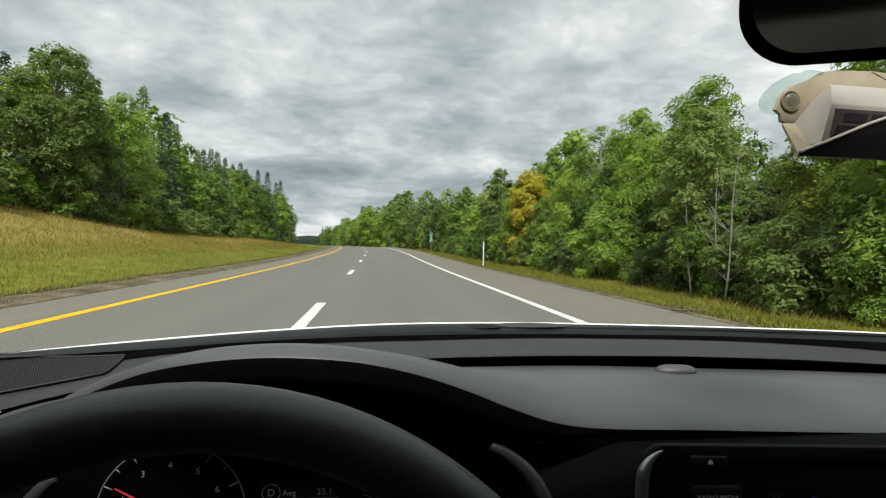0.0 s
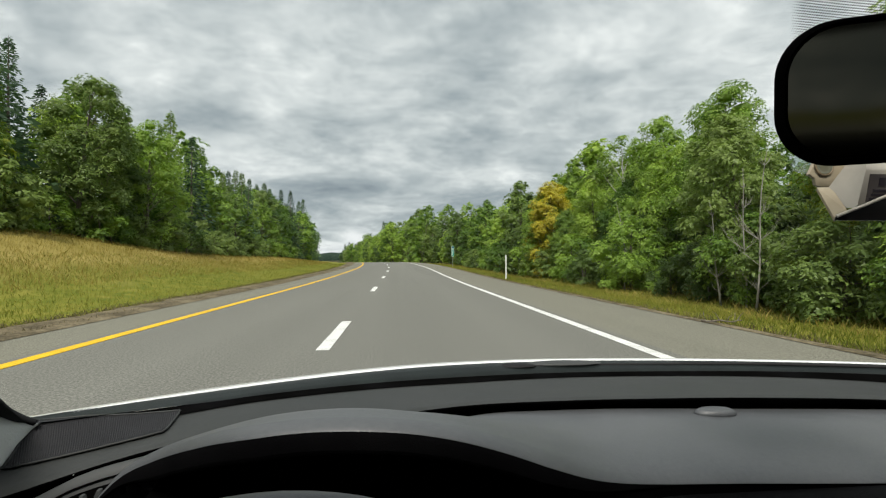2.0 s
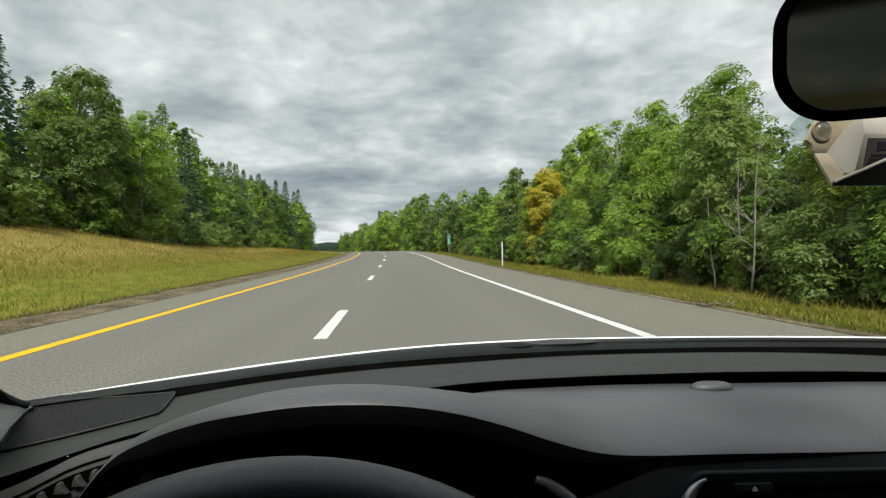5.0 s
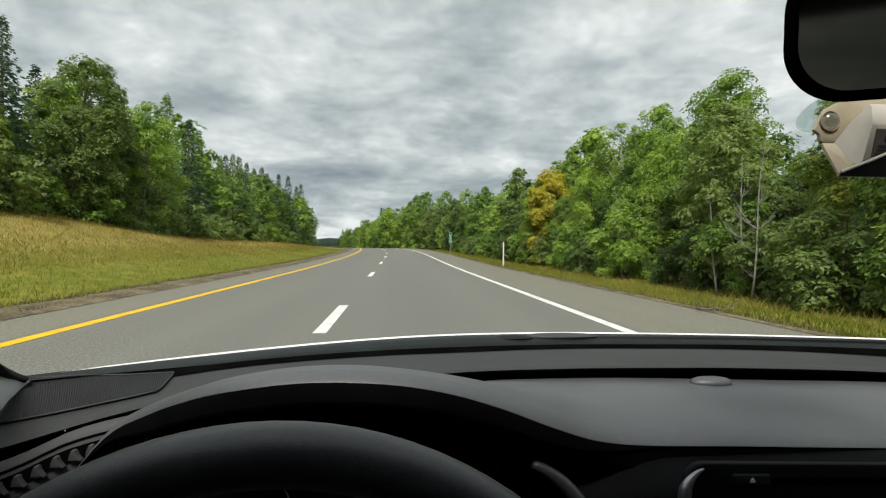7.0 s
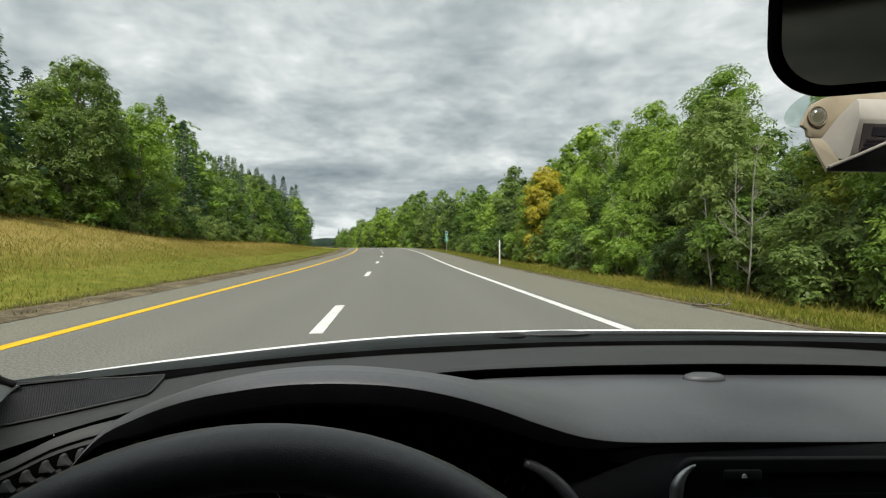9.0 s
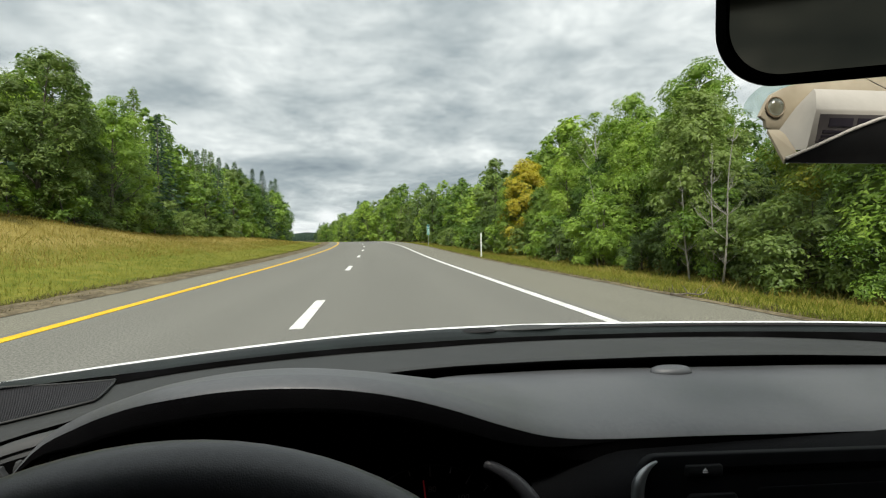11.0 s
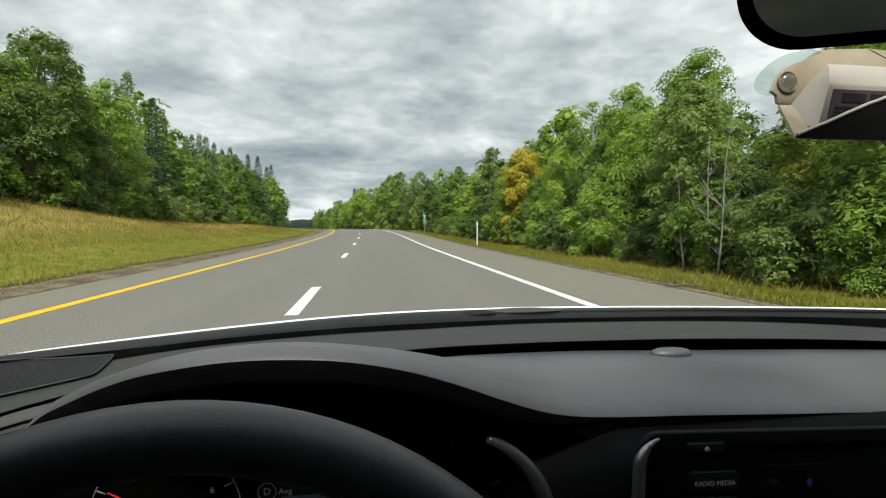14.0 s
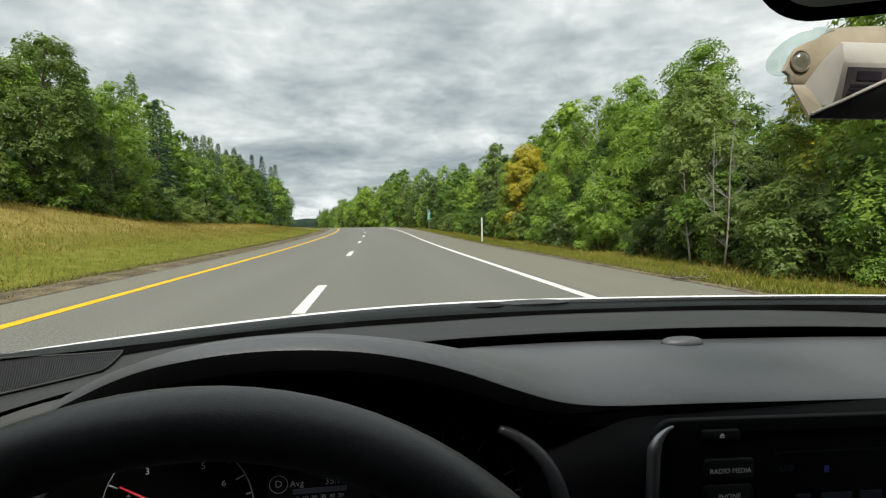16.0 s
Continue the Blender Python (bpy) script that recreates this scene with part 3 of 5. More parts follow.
# ---- trees ----
def leaf_faces(centres, radii, axis, sprays, per_spray, leaf, rng, squash=0.72, long=1.5):
    """Leaves in flat drooping sprays over the outer and upper sides of rounded lobes."""
    mean = np.mean(radii)
    spots, outs = [], []
    for c, r in zip(centres, radii):
        k = max(6, int(sprays * (r / mean) ** 2))
        d = rng.normal(size=(k, 3)) + np.array([0, 0, 0.30])
        away = np.array([c[0] - axis[0], c[1] - axis[1], 0.0])
        d += 0.55 * away / (np.linalg.norm(away) + 0.4)
        d /= np.linalg.norm(d, axis=1)[:, None] + 1e-9
        spots.append(np.array(c) + d * r * (0.42 + 0.70 * rng.uniform(0, 1, (k, 1)) ** 0.55) * np.array([1, 1, squash]))
        outs.append(d)
    spots, outs = np.concatenate(spots), np.concatenate(outs)
    n = len(spots)
    up = outs * 0.62 + np.array([0, 0, 0.75]) + rng.normal(size=(n, 3)) * 0.20
    up /= np.linalg.norm(up, axis=1)[:, None]
    u = np.cross(up, rng.normal(size=(n, 3)))
    u /= np.linalg.norm(u, axis=1)[:, None] + 1e-9
    v = np.cross(up, u)
    reach = mean * 0.30 * rng.uniform(0.6, 1.35, (n, 1))
    rep_ = lambda a: np.repeat(a, per_spray, axis=0)
    m = n * per_spray
    a, q = rng.uniform(0, 6.283, (m, 1)), np.sqrt(rng.uniform(0, 1, (m, 1)))
    way = rep_(u) * np.cos(a) + rep_(v) * np.sin(a)
    rise = rep_(up)
    p = rep_(spots) + way * q * rep_(reach) - rise * (q * q) * rep_(reach) * 0.42 + rng.normal(size=(m, 3)) * leaf * 0.25
    nrm = rise + way * q * 0.45 + rng.normal(size=(m, 3)) * 0.26
    nrm /= np.linalg.norm(nrm, axis=1)[:, None]
    t = way + rng.normal(size=(m, 3)) * 0.5
    t -= nrm * np.sum(t * nrm, axis=1)[:, None]
    t /= np.linalg.norm(t, axis=1)[:, None] + 1e-9
    b = np.cross(nrm, t)
    s = leaf * rng.uniform(0.65, 1.35, (m, 1))
    tri = np.stack([p - t * s * long * 0.5 - b * s * 0.42, p + t * s * long * 0.62, p - t * s * long * 0.35 + b * s * 0.50], 1)
    return tri.reshape(-1, 3), np.arange(3 * m).reshape(-1, 3)


BALL = bmesh.new()
bmesh.ops.create_icosphere(BALL, subdivisions=1, radius=1)
BALL_V, BALL_F = np.array([tuple(v.co) for v in BALL.verts]), np.array([[v.index for v in f.verts] for f in BALL.faces])
BALL.free()


def clump_faces(centres, radii, rng, squash=0.6, fill=0.55):
    """Ragged inner clumps that close the sprays against the sky."""
    vs, fs, n = [], [], 0
    for c, r in zip(centres, radii):
        rough = rng.uniform(0.68, 1.12, (len(BALL_V), 1))
        vs.append(np.array(c) + BALL_V * rough * r * fill * np.array([1, 1, squash]))
        fs.append(BALL_F + n)
        n += len(BALL_V)
    return np.concatenate(vs), np.concatenate(fs)


def quick_mesh(vs, fs, more_vs=None, more_fs=None):
    """A mesh of faces that all have as many corners, and triangles if given."""
    me = bpy.data.meshes.new("crown")
    verts = np.asarray(vs, np.float32)
    loops, totals = fs.astype(np.int32).ravel(), np.full(len(fs), fs.shape[1], np.int32)
    if more_vs is not None:
        loops = np.concatenate([loops, (more_fs + len(verts)).astype(np.int32).ravel()])
        totals = np.concatenate([totals, np.full(len(more_fs), 3, np.int32)])
        verts = np.concatenate([verts, np.asarray(more_vs, np.float32)])
    me.vertices.add(len(verts))
    me.vertices.foreach_set("co", verts.ravel())
    me.loops.add(len(loops))
    me.loops.foreach_set("vertex_index", loops)
    me.polygons.add(len(totals))
    me.polygons.foreach_set("loop_start", (np.cumsum(totals) - totals).astype(np.int32))
    me.polygons.foreach_set("loop_total", totals)
    me.update(calc_edges=True)
    return me


def broadleaf(name, label, mat, height, spread, seed, bark=BARK, low=0.03, lobes=30, sprays=84, per_spray=10, leaf=0.108, belly=0.36, open_crown=0.0):
    """A broad-leaved tree: tapered trunk, a limb to every lobe of the crown, and drooping leaf sprays over each lobe."""
    rng = np.random.default_rng(seed)
    tree = thing(name, label, "tree", group="roadside trees")
    top = np.array([rng.normal() * 0.04 * height, rng.normal() * 0.04 * height, height * 0.9])
    path = [top * t + np.array([math.sin(t * 5 + seed), math.cos(t * 4 + seed), 0]) * 0.12 * t for t in np.linspace(0, 1, 7)]
    path[0] = np.array([0, 0, -0.25])
    r0 = 0.014 * height + 0.03
    wood = [tube(path, [r0 * (1 - 0.88 * t) for t in np.linspace(0, 1, 7)], 7)]
    centres, radii = [], []
    for i in range(lobes):
        t = (i + rng.uniform(0.1, 0.9)) / lobes
        girth = math.sqrt(max(0.03, 1 - ((t - belly) / (1.02 - belly)) ** 2)) if t > belly else 0.80 + 0.20 * t / belly
        r = spread * rng.uniform(0.30, 0.47) * (0.55 + 0.45 * girth) * (1 - 0.25 * open_crown)
        off = max(0.0, girth * spread * rng.uniform(0.82, 1.10) - r * 0.85)
        a = i * 2.399 + rng.normal() * 0.35
        z = height * (low + (0.97 - low) * t)
        c = np.array([math.cos(a) * off, math.sin(a) * off, max(z, r * 0.45)]) + top * t * np.array([1, 1, 0])
        f = max(0.0, min(0.92, c[2] / height - 0.10 - 0.05 * off))
        start, rr = top * f / 0.9, r0 * (1 - 0.8 * f) * 0.40
        wood.append(tube([start, (start + c) / 2 - np.array([0, 0, 0.06 * off]), c], [rr, rr * 0.6, rr * 0.2], 5, cap=False))
        centres.append(c)
        radii.append(r)
    v, f = leaf_faces(centres, radii, (0, 0), sprays, per_spray, leaf, rng)
    part("trunk", mesh_of(*merge(*wood)), bark, tree)
    part("crown", quick_mesh(v, f, *clump_faces(centres, radii, rng, squash=0.66, fill=0.52 - 0.45 * open_crown)), mat, tree)
    return tree


def conifer(name, label, mat, height, spread, seed, step=0.27, arms=8, sprays=7, needle=0.26, droop=0.25, low=0.03):
    """A needle tree: a straight trunk and whorls of drooping boughs set with sprays, uneven in length."""
    rng = np.random.default_rng(seed)
    tree = thing(name, label, "tree", group="roadside trees")
    part("trunk", mesh_of(*tube([(0, 0, -0.25), (0.05, 0, height * 0.5), (0, 0.03, height)], [0.014 * height, 0.009 * height, 0.01], 7)), BARK, tree)
    p, t_, s_ = [], [], []
    z = low * height
    while z < height * 0.985:
        f = z / height
        reach = spread * (1 - f) ** 1.02 * (0.75 + 0.25 * min(1, f / 0.08)) * rng.uniform(0.78, 1.1)
        count = arms if f < 0.8 else max(4, arms - 2)
        turn = rng.uniform(0, 6.28)
        for a in range(count):
            ang = turn + 6.283 * a / count + rng.normal() * 0.2
            length = reach * rng.uniform(0.62, 1.2) + 0.06
            d = np.array([math.cos(ang), math.sin(ang), 0.0])
            side = np.array([-d[1], d[0], 0])
            k = max(2, int(sprays * (0.4 + 0.6 * length / spread)))
            for j in range(k):
                g = (j + rng.uniform(0.1, 0.9)) / k
                at = d * length * g + np.array([0, 0, z + 0.10 * length * g - droop * length * g * g + rng.normal() * 0.05])
                for sg in (-1, 0, 1):
                    out = d * (0.8 if sg else 1.0) + side * sg * 0.85 + np.array([0, 0, -0.28 + rng.normal() * 0.22])
                    p.append(at + rng.normal(size=3) * 0.05)
                    t_.append(out / np.linalg.norm(out))
                    s_.append(needle * rng.uniform(0.7, 1.3) * (1.2 - 0.80 * f))
        z += step * rng.uniform(0.8, 1.2) * (1.1 - 0.72 * f)
    p, t_, s_ = np.array(p), np.array(t_), np.array(s_)[:, None]
    nrm = np.cross(t_, rng.normal(size=p.shape))
    nrm /= np.linalg.norm(nrm, axis=1)[:, None] + 1e-9
    nrm = nrm + np.array([0, 0, 0.9])
    b = np.cross(nrm, t_)
    b /= np.linalg.norm(b, axis=1)[:, None] + 1e-9
    quad = np.stack([p, p + t_ * s_ * 0.55 - b * s_ * 0.24, p + t_ * s_ * 1.15, p + t_ * s_ * 0.55 + b * s_ * 0.24], 1).reshape(-1, 3)
    part("crown", quick_mesh(quad, np.arange(len(quad)).reshape(-1, 4)), mat, tree)
    return tree


NEAR = {
    "maple": [broadleaf("maple_tree", "dense green maple with a rounded leafy crown", MAPLE, 11.5, 3.5, 1),
              broadleaf("maple_tree", "dense green maple with a rounded leafy crown", MAPLE, 10.0, 3.1, 2, low=0.06)],
    "lime": [broadleaf("maple_tree", "bright yellow-green maple with layered sunlit leaves", LIME, 11.0, 3.4, 3),
             broadleaf("maple_tree", "bright yellow-green maple with layered sunlit leaves", LIME, 8.5, 2.8, 4, low=0.05)],
    "ash": [broadleaf("ash_tree", "dull olive-green ash with loose foliage", ASH, 11.0, 3.2, 5),
            broadleaf("ash_tree", "dull olive-green ash with loose foliage", ASH, 9.0, 2.7, 6, low=0.05)],
    "autumn": [broadleaf("maple_tree", "maple turning yellow and orange among green neighbours", AUTUMN, 8.5, 2.6, 7)],
    "birch": [broadleaf("birch_tree", "tall slender birch with pale trunk and thin crown", LIME, 14.0, 3.0, 8, PALE_BARK, low=0.40, lobes=16, sprays=60, open_crown=0.6)],
    "spruce": [conifer("spruce_tree", "dark blue-green spruce with drooping boughs to the ground", SPRUCE, 13.5, 4.3, 11),
               conifer("spruce_tree", "dark blue-green spruce with drooping boughs to the ground", SPRUCE, 11.0, 3.8, 12)],
    "fir": [conifer("fir_tree", "mid-green fir with pointed top and layered boughs", FIR, 12.5, 4.0, 13),
            conifer("fir_tree", "mid-green fir with pointed top and layered boughs", FIR, 9.5, 3.4, 14)],
    "larch": [conifer("larch_tree", "tall feathery larch with sparse spreading boughs", FIR, 15.0, 3.4, 15, step=0.55, arms=5, sprays=8, needle=0.30, droop=-0.05)],
    "shrub": [broadleaf("shrub", "low leafy shrub at the forest edge", ASH, 2.6, 1.7, 16, low=0.02, lobes=9, sprays=36, per_spray=9, leaf=0.108),
              broadleaf("shrub", "low leafy shrub at the forest edge", MAPLE, 3.2, 1.9, 17, low=0.02, lobes=9, sprays=36, per_spray=9, leaf=0.108)],
    "thicket": [broadleaf("shrub", "low leafy shrub at the forest edge", ASH, 2.6, 1.7, 18, low=0.02, lobes=11, sprays=80, per_spray=11, leaf=0.075),
                broadleaf("shrub", "low leafy shrub at the forest edge", MAPLE, 3.2, 1.9, 19, low=0.02, lobes=11, sprays=80, per_spray=11, leaf=0.075)],
}
DISTANT = {
    "maple": [broadleaf("maple_tree", "distant green maple in the forest wall", MAPLE, 11.5, 3.7, 21, lobes=20, sprays=26, per_spray=6, leaf=0.27)],
    "lime": [broadleaf("maple_tree", "distant yellow-green maple in the forest wall", LIME, 11.0, 3.6, 22, lobes=20, sprays=26, per_spray=6, leaf=0.27)],
    "ash": [broadleaf("ash_tree", "distant olive-green ash in the forest wall", ASH, 11.0, 3.5, 23, lobes=20, sprays=26, per_spray=6, leaf=0.27)],
    "spruce": [conifer("spruce_tree", "distant dark pointed spruce in the forest wall", SPRUCE, 13.0, 4.0, 24, step=0.42, arms=7, sprays=4, needle=0.48)],
    "fir": [conifer("fir_tree", "distant green pointed fir in the forest wall", FIR, 12.0, 3.8, 25, step=0.42, arms=7, sprays=4, needle=0.48)],
}
placed = set()


def plant(stock, kind, x, y, scale, rng):
    """Stand a tree of that kind at a place; the first use takes the tree itself, later ones copy it."""
    options = stock[kind]
    ob = options[int(rng.integers(len(options)))]
    m = Matrix.LocRotScale((x, y, land(x, y)), Euler((rng.normal() * 0.02, rng.normal() * 0.02, rng.uniform(0, 6.28))), None)
    if ob.name not in placed:
        placed.add(ob.name)
        ob.scale = (scale,) * 3
        ob.matrix_basis = m @ Matrix.Diagonal((scale, scale, scale, 1))
        return ob
    c = copy_thing(ob, m)
    c.scale = (scale, scale, scale * rng.uniform(0.92, 1.1))
    return c


rng = np.random.default_rng(78)
LEFT_MIX = (["spruce", "fir", "maple", "lime", "ash", "larch", "autumn"], [0.30, 0.30, 0.12, 0.14, 0.08, 0.03, 0.03])
RIGHT_MIX = (["maple", "lime", "ash", "spruce", "fir", "birch", "autumn"], [0.36, 0.25, 0.23, 0.03, 0.05, 0.03, 0.05])
FAR_MIX = (["maple", "lime", "ash", "spruce", "fir"], [0.32, 0.2, 0.16, 0.17, 0.15])
for side, (kinds, odds), edge in ((-1, LEFT_MIX, 17.5), (1, RIGHT_MIX, 12.2)):
    for row, gap in enumerate((0.0, 3.6, 7.6)):
        y = 6.0 + row * 1.1
        while y < 112:
            kind = str(rng.choice(kinds, p=odds))
            x = bend(y) + side * (edge + gap + rng.normal() * 0.7)
            size = (rng.uniform(0.58, 0.92) if row == 0 else rng.uniform(0.8, 1.18) * (1.0 if side < 0 else 0.90)) * (0.97 if side < 0 else 0.86)
            if side < 0 and y < 36:
                size *= 1.06
            elif side > 0 and y < 32:
                size *= (0.98, 0.92, 0.90)[row] if y < 15 else (0.84, 0.66, 0.66)[row] if y < 19 else (0.92, 0.76, 0.80)[row]
            near = y < ((42, 18, 0) if side < 0 else (48, 26, 0))[row]
            if side > 0 and kind in ("spruce", "fir"):
                size *= 0.76
            plant(NEAR if near else DISTANT, kind if near or kind in DISTANT else "maple", x, y, size, rng)
            y += rng.uniform(2.9, 4.3) * (1.0 if row < 2 else 1.2)
    for set_back, big, close in ((-1.7, 0.75, 1.7), (0.9, 1.15, 2.2), (4.6, 1.5, 2.8)):
        y = 7.0
        while y < 85:
            plant(NEAR, "thicket" if side > 0 and y < 27 else "shrub", bend(y) + side * (edge + set_back + rng.normal() * 0.4), y, big * rng.uniform(0.65, 1.3), rng)
            y += close * rng.uniform(0.6, 1.4) * (1 + y / 110)
    for row, gap in enumerate((0.0, 5.0)):
        y = 118.0 + row * 2
        while y < 430:
            x = bend(y) + side * (edge + gap + rng.normal() * 1.2)
            plant(DISTANT, str(rng.choice(FAR_MIX[0], p=FAR_MIX[1])), x, y, rng.uniform(0.85, 1.25), rng)
            y += rng.uniform(4.2, 6.4) * (1 + (y - 118) / 220)

# a few taller crowns that stand out of the right-hand wood
for kind, x, y, size in (("maple", 14.6, 27.0, 0.80), ("birch", 13.6, 29.5, 0.62), ("lime", 15.8, 33.0, 0.88), ("maple", 15.0, 41.0, 0.92), ("autumn", 11.6, 38.0, 0.80), ("autumn", -17.6, 21.0, 0.95)):
    plant(NEAR, kind, bend(y) + x, y, size, rng)


def bare_tree(x, y, height, seed):
    """A dead sapling: a pale crooked stem with thin upward twigs."""
    r = np.random.default_rng(seed)
    tree = thing("dead_tree", "slim dead tree with bare pale stem and twigs", "tree", (x, y, land(x, y)), "dead trees")
    lean = r.normal(size=2) * 0.10 * height
    stem = [np.array([lean[0] * t * t + 0.05 * math.sin(t * 7 + seed), lean[1] * t, height * t - 0.1]) for t in np.linspace(0, 1, 8)]
    part("trunk", mesh_of(*tube(stem, [0.036 * (1 - 0.88 * t) for t in np.linspace(0, 1, 8)], 6)), DEAD_BARK, tree)
    twigs = []
    for k in range(34):
        t = r.uniform(0.15, 0.97)
        start = stem[int(t * 7)]
        a, length = r.uniform(0, 6.28), height * r.uniform(0.08, 0.24) * (1.15 - t)
        mid = start + np.array([math.cos(a) * length * 0.6, math.sin(a) * length * 0.6, length * 0.5])
        end = mid + np.array([math.cos(a + 0.4) * length * 0.4, math.sin(a + 0.4) * length * 0.4, length * 0.7])
        twigs.append(tube([start, mid, end], [0.009, 0.006, 0.002], 4, cap=False))
    part("twigs", mesh_of(*merge(*twigs)), DEAD_BARK, tree)
    return tree


for i, (x, y, h) in enumerate(((9.8, 13.4, 4.8), (10.1, 14.3, 4.2), (9.9, 15.2, 3.4), (10.4, 16.6, 4.4), (10.2, 22.5, 4.2))):
    bare_tree(x, y, h, 50 + i)

# trees not yet used stand deep in the wood
spot = 0
for stock in (NEAR, DISTANT):
    for kinds in stock.values():
        for ob in kinds:
            if ob.name not in placed:
                placed.add(ob.name)
                x, y = bend(100 + 5 * spot) - 33, 100.0 + 5 * spot
                ob.location = (x, y, land(x, y))
                spot += 1

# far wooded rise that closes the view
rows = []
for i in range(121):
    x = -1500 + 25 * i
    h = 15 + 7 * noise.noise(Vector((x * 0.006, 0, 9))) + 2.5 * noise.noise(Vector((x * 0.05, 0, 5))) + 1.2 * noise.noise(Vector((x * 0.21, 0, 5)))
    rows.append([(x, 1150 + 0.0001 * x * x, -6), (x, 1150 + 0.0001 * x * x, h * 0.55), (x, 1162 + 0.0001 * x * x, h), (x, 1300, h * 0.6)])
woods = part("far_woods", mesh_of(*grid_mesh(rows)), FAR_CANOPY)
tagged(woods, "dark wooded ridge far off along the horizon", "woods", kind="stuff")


# ---- verge grass ----
def blades(name, label, mat, where, count, tall, wide, seed):
    rng_ = np.random.default_rng(seed)
    vs = []
    for _ in range(count):
        x, y = where(rng_)
        z = land(x, y)
        if LEFT_EDGE - 0.12 < x - bend(y) < RIGHT_EDGE + 0.1:
            continue
        h = tall * rng_.uniform(0.45, 1.3)
        a = rng_.uniform(0, 6.28)
        lean = rng_.normal(size=2) * 0.33 * h
        w = wide * rng_.uniform(0.6, 1.4)
        dx, dy = math.cos(a) * w, math.sin(a) * w
        vs += [(x - dx, y - dy, z - 0.03), (x + dx, y + dy, z - 0.03), (x + dx * 0.7 + lean[0] * 0.5, y + dy * 0.7 + lean[1] * 0.5, z + h * 0.6),
               (x + lean[0], y + lean[1], z + h)]
    ob = part(name, quick_mesh(np.array(vs), np.arange(len(vs)).reshape(-1, 4)), mat)
    return tagged(ob, label, "grass", kind="stuff")


def on_side(lo, hi, ymax):
    def pick(r):
        y = 5 + (ymax - 5) * r.uniform() ** 1.5
        return bend(y) + r.uniform(lo, hi), y
    return pick


blades("dry_grass", "tall golden dry grass on the bank", GRASS_GOLD, on_side(-18.5, -9.6, 90), 46000, 0.17, 0.0050, 31)
blades("green_grass", "short green grass along the left verge", GRASS_GREEN, on_side(-12.5, -6.8, 80), 36000, 0.11, 0.0050, 32)
blades("verge_grass", "yellow-green grass between shoulder and forest", GRASS_GREEN, on_side(5.9, 11.8, 85), 52000, 0.12, 0.0050, 33)
blades("seed_grass", "tall pale seeding grass at the forest edge", GRASS_GOLD, on_side(7.6, 12.2, 80), 4000, 0.22, 0.0036, 34)

blades("stubble", "brown stubble and weeds along the gravel edge", STUBBLE, on_side(-7.2, -5.75, 60), 20000, 0.11, 0.006, 35)
blades("edge_weeds", "short brown weeds where shoulder meets verge", STUBBLE, on_side(5.66, 6.5, 50), 6000, 0.07, 0.006, 36)


# ---- roadside posts and mile sign ----
def mile_sign(x, y):
    s = thing("mile_marker", "tall green mile marker sign on a steel post", "road sign", (x, y, land(x, y)))
    w, h, z = 0.30, 1.22, 1.25
    part("post", mesh_of(*tube([(0, 0.02, -0.4), (0, 0.02, z + h)], [0.03, 0.03], 6), split=40), STEEL, s)
    panel = part("sign_panel", mesh_of(*moved(prism(rounded(w, h, 0.03, 4), -0.012, 0.0), Matrix.Translation((0, 0, z + h / 2))), split=40), SIGN_WHITE, s, "white-edged panel")
    part("sign_face", mesh_of(*moved(prism(rounded(w - 0.03, h - 0.03, 0.02, 4), -0.016, -0.0125), Matrix.Translation((0, 0, z + h / 2))), split=40), SIGN_GREEN, panel, "green reflective face")
    shield = [(-0.085, 0.05), (-0.05, 0.085), (0, 0.075), (0.05, 0.085), (0.085, 0.05), (0.08, -0.02), (0.045, -0.075), (0, -0.10), (-0.045, -0.075), (-0.08, -0.02)][::-1]
    up = Matrix.Translation((0, 0, z + h - 0.15))
    part("route_shield", mesh_of(*moved(prism(shield, -0.020, -0.0165), up), smooth=False), SIGN_BLUE, panel, "blue route shield")
    part("shield_band", mesh_of(*moved(prism([(-0.075, 0.035), (0.075, 0.035), (0.07, 0.068), (-0.07, 0.068)], -0.024, -0.0205), up), smooth=False), SIGN_RED, panel, "red band")
    part("rule", mesh_of(*moved(prism(rounded(w - 0.03, 0.014, 0.002, 2), -0.019, -0.0165), Matrix.Translation((0, 0, z + h - 0.285))), smooth=False), SIGN_WHITE, panel)
    for text, size, dz in (("MILE", 0.115, 0.345), ("2", 0.27, 0.51), ("8", 0.27, 0.75), ("0", 0.27, 0.99)):
        v, f = moved(lettering(text, size * 1.15), Matrix.Translation((0, -0.0195, z + h - dz)) @ Matrix.Diagonal((0.95, 1, 1, 1)))
        part("letters", mesh_of(v, f, smooth=False), SIGN_WHITE, panel, "white lettering")
    return s


mile_sign(bend(60) + 6.5, 60)


def marker_post(x, y):
    p = thing("delineator_post", "slim white plastic delineator post in the verge", "post", (x, y, land(x, y)), "delineator posts")
    part("blade", mesh_of(*prism(rounded(0.075, 1.75, 0.03, 4), -0.012, 0.012), split=40), POST_WHITE, p).location = (0, 0, 0.60)
    part("reflector", mesh_of(*prism(rounded(0.055, 0.14, 0.01, 3), -0.017, -0.0125), split=40), SIGN_WHITE, p, "white reflector").location = (0, 0, 1.32)
    return p


marker_post(bend(30) + 6.3, 30)


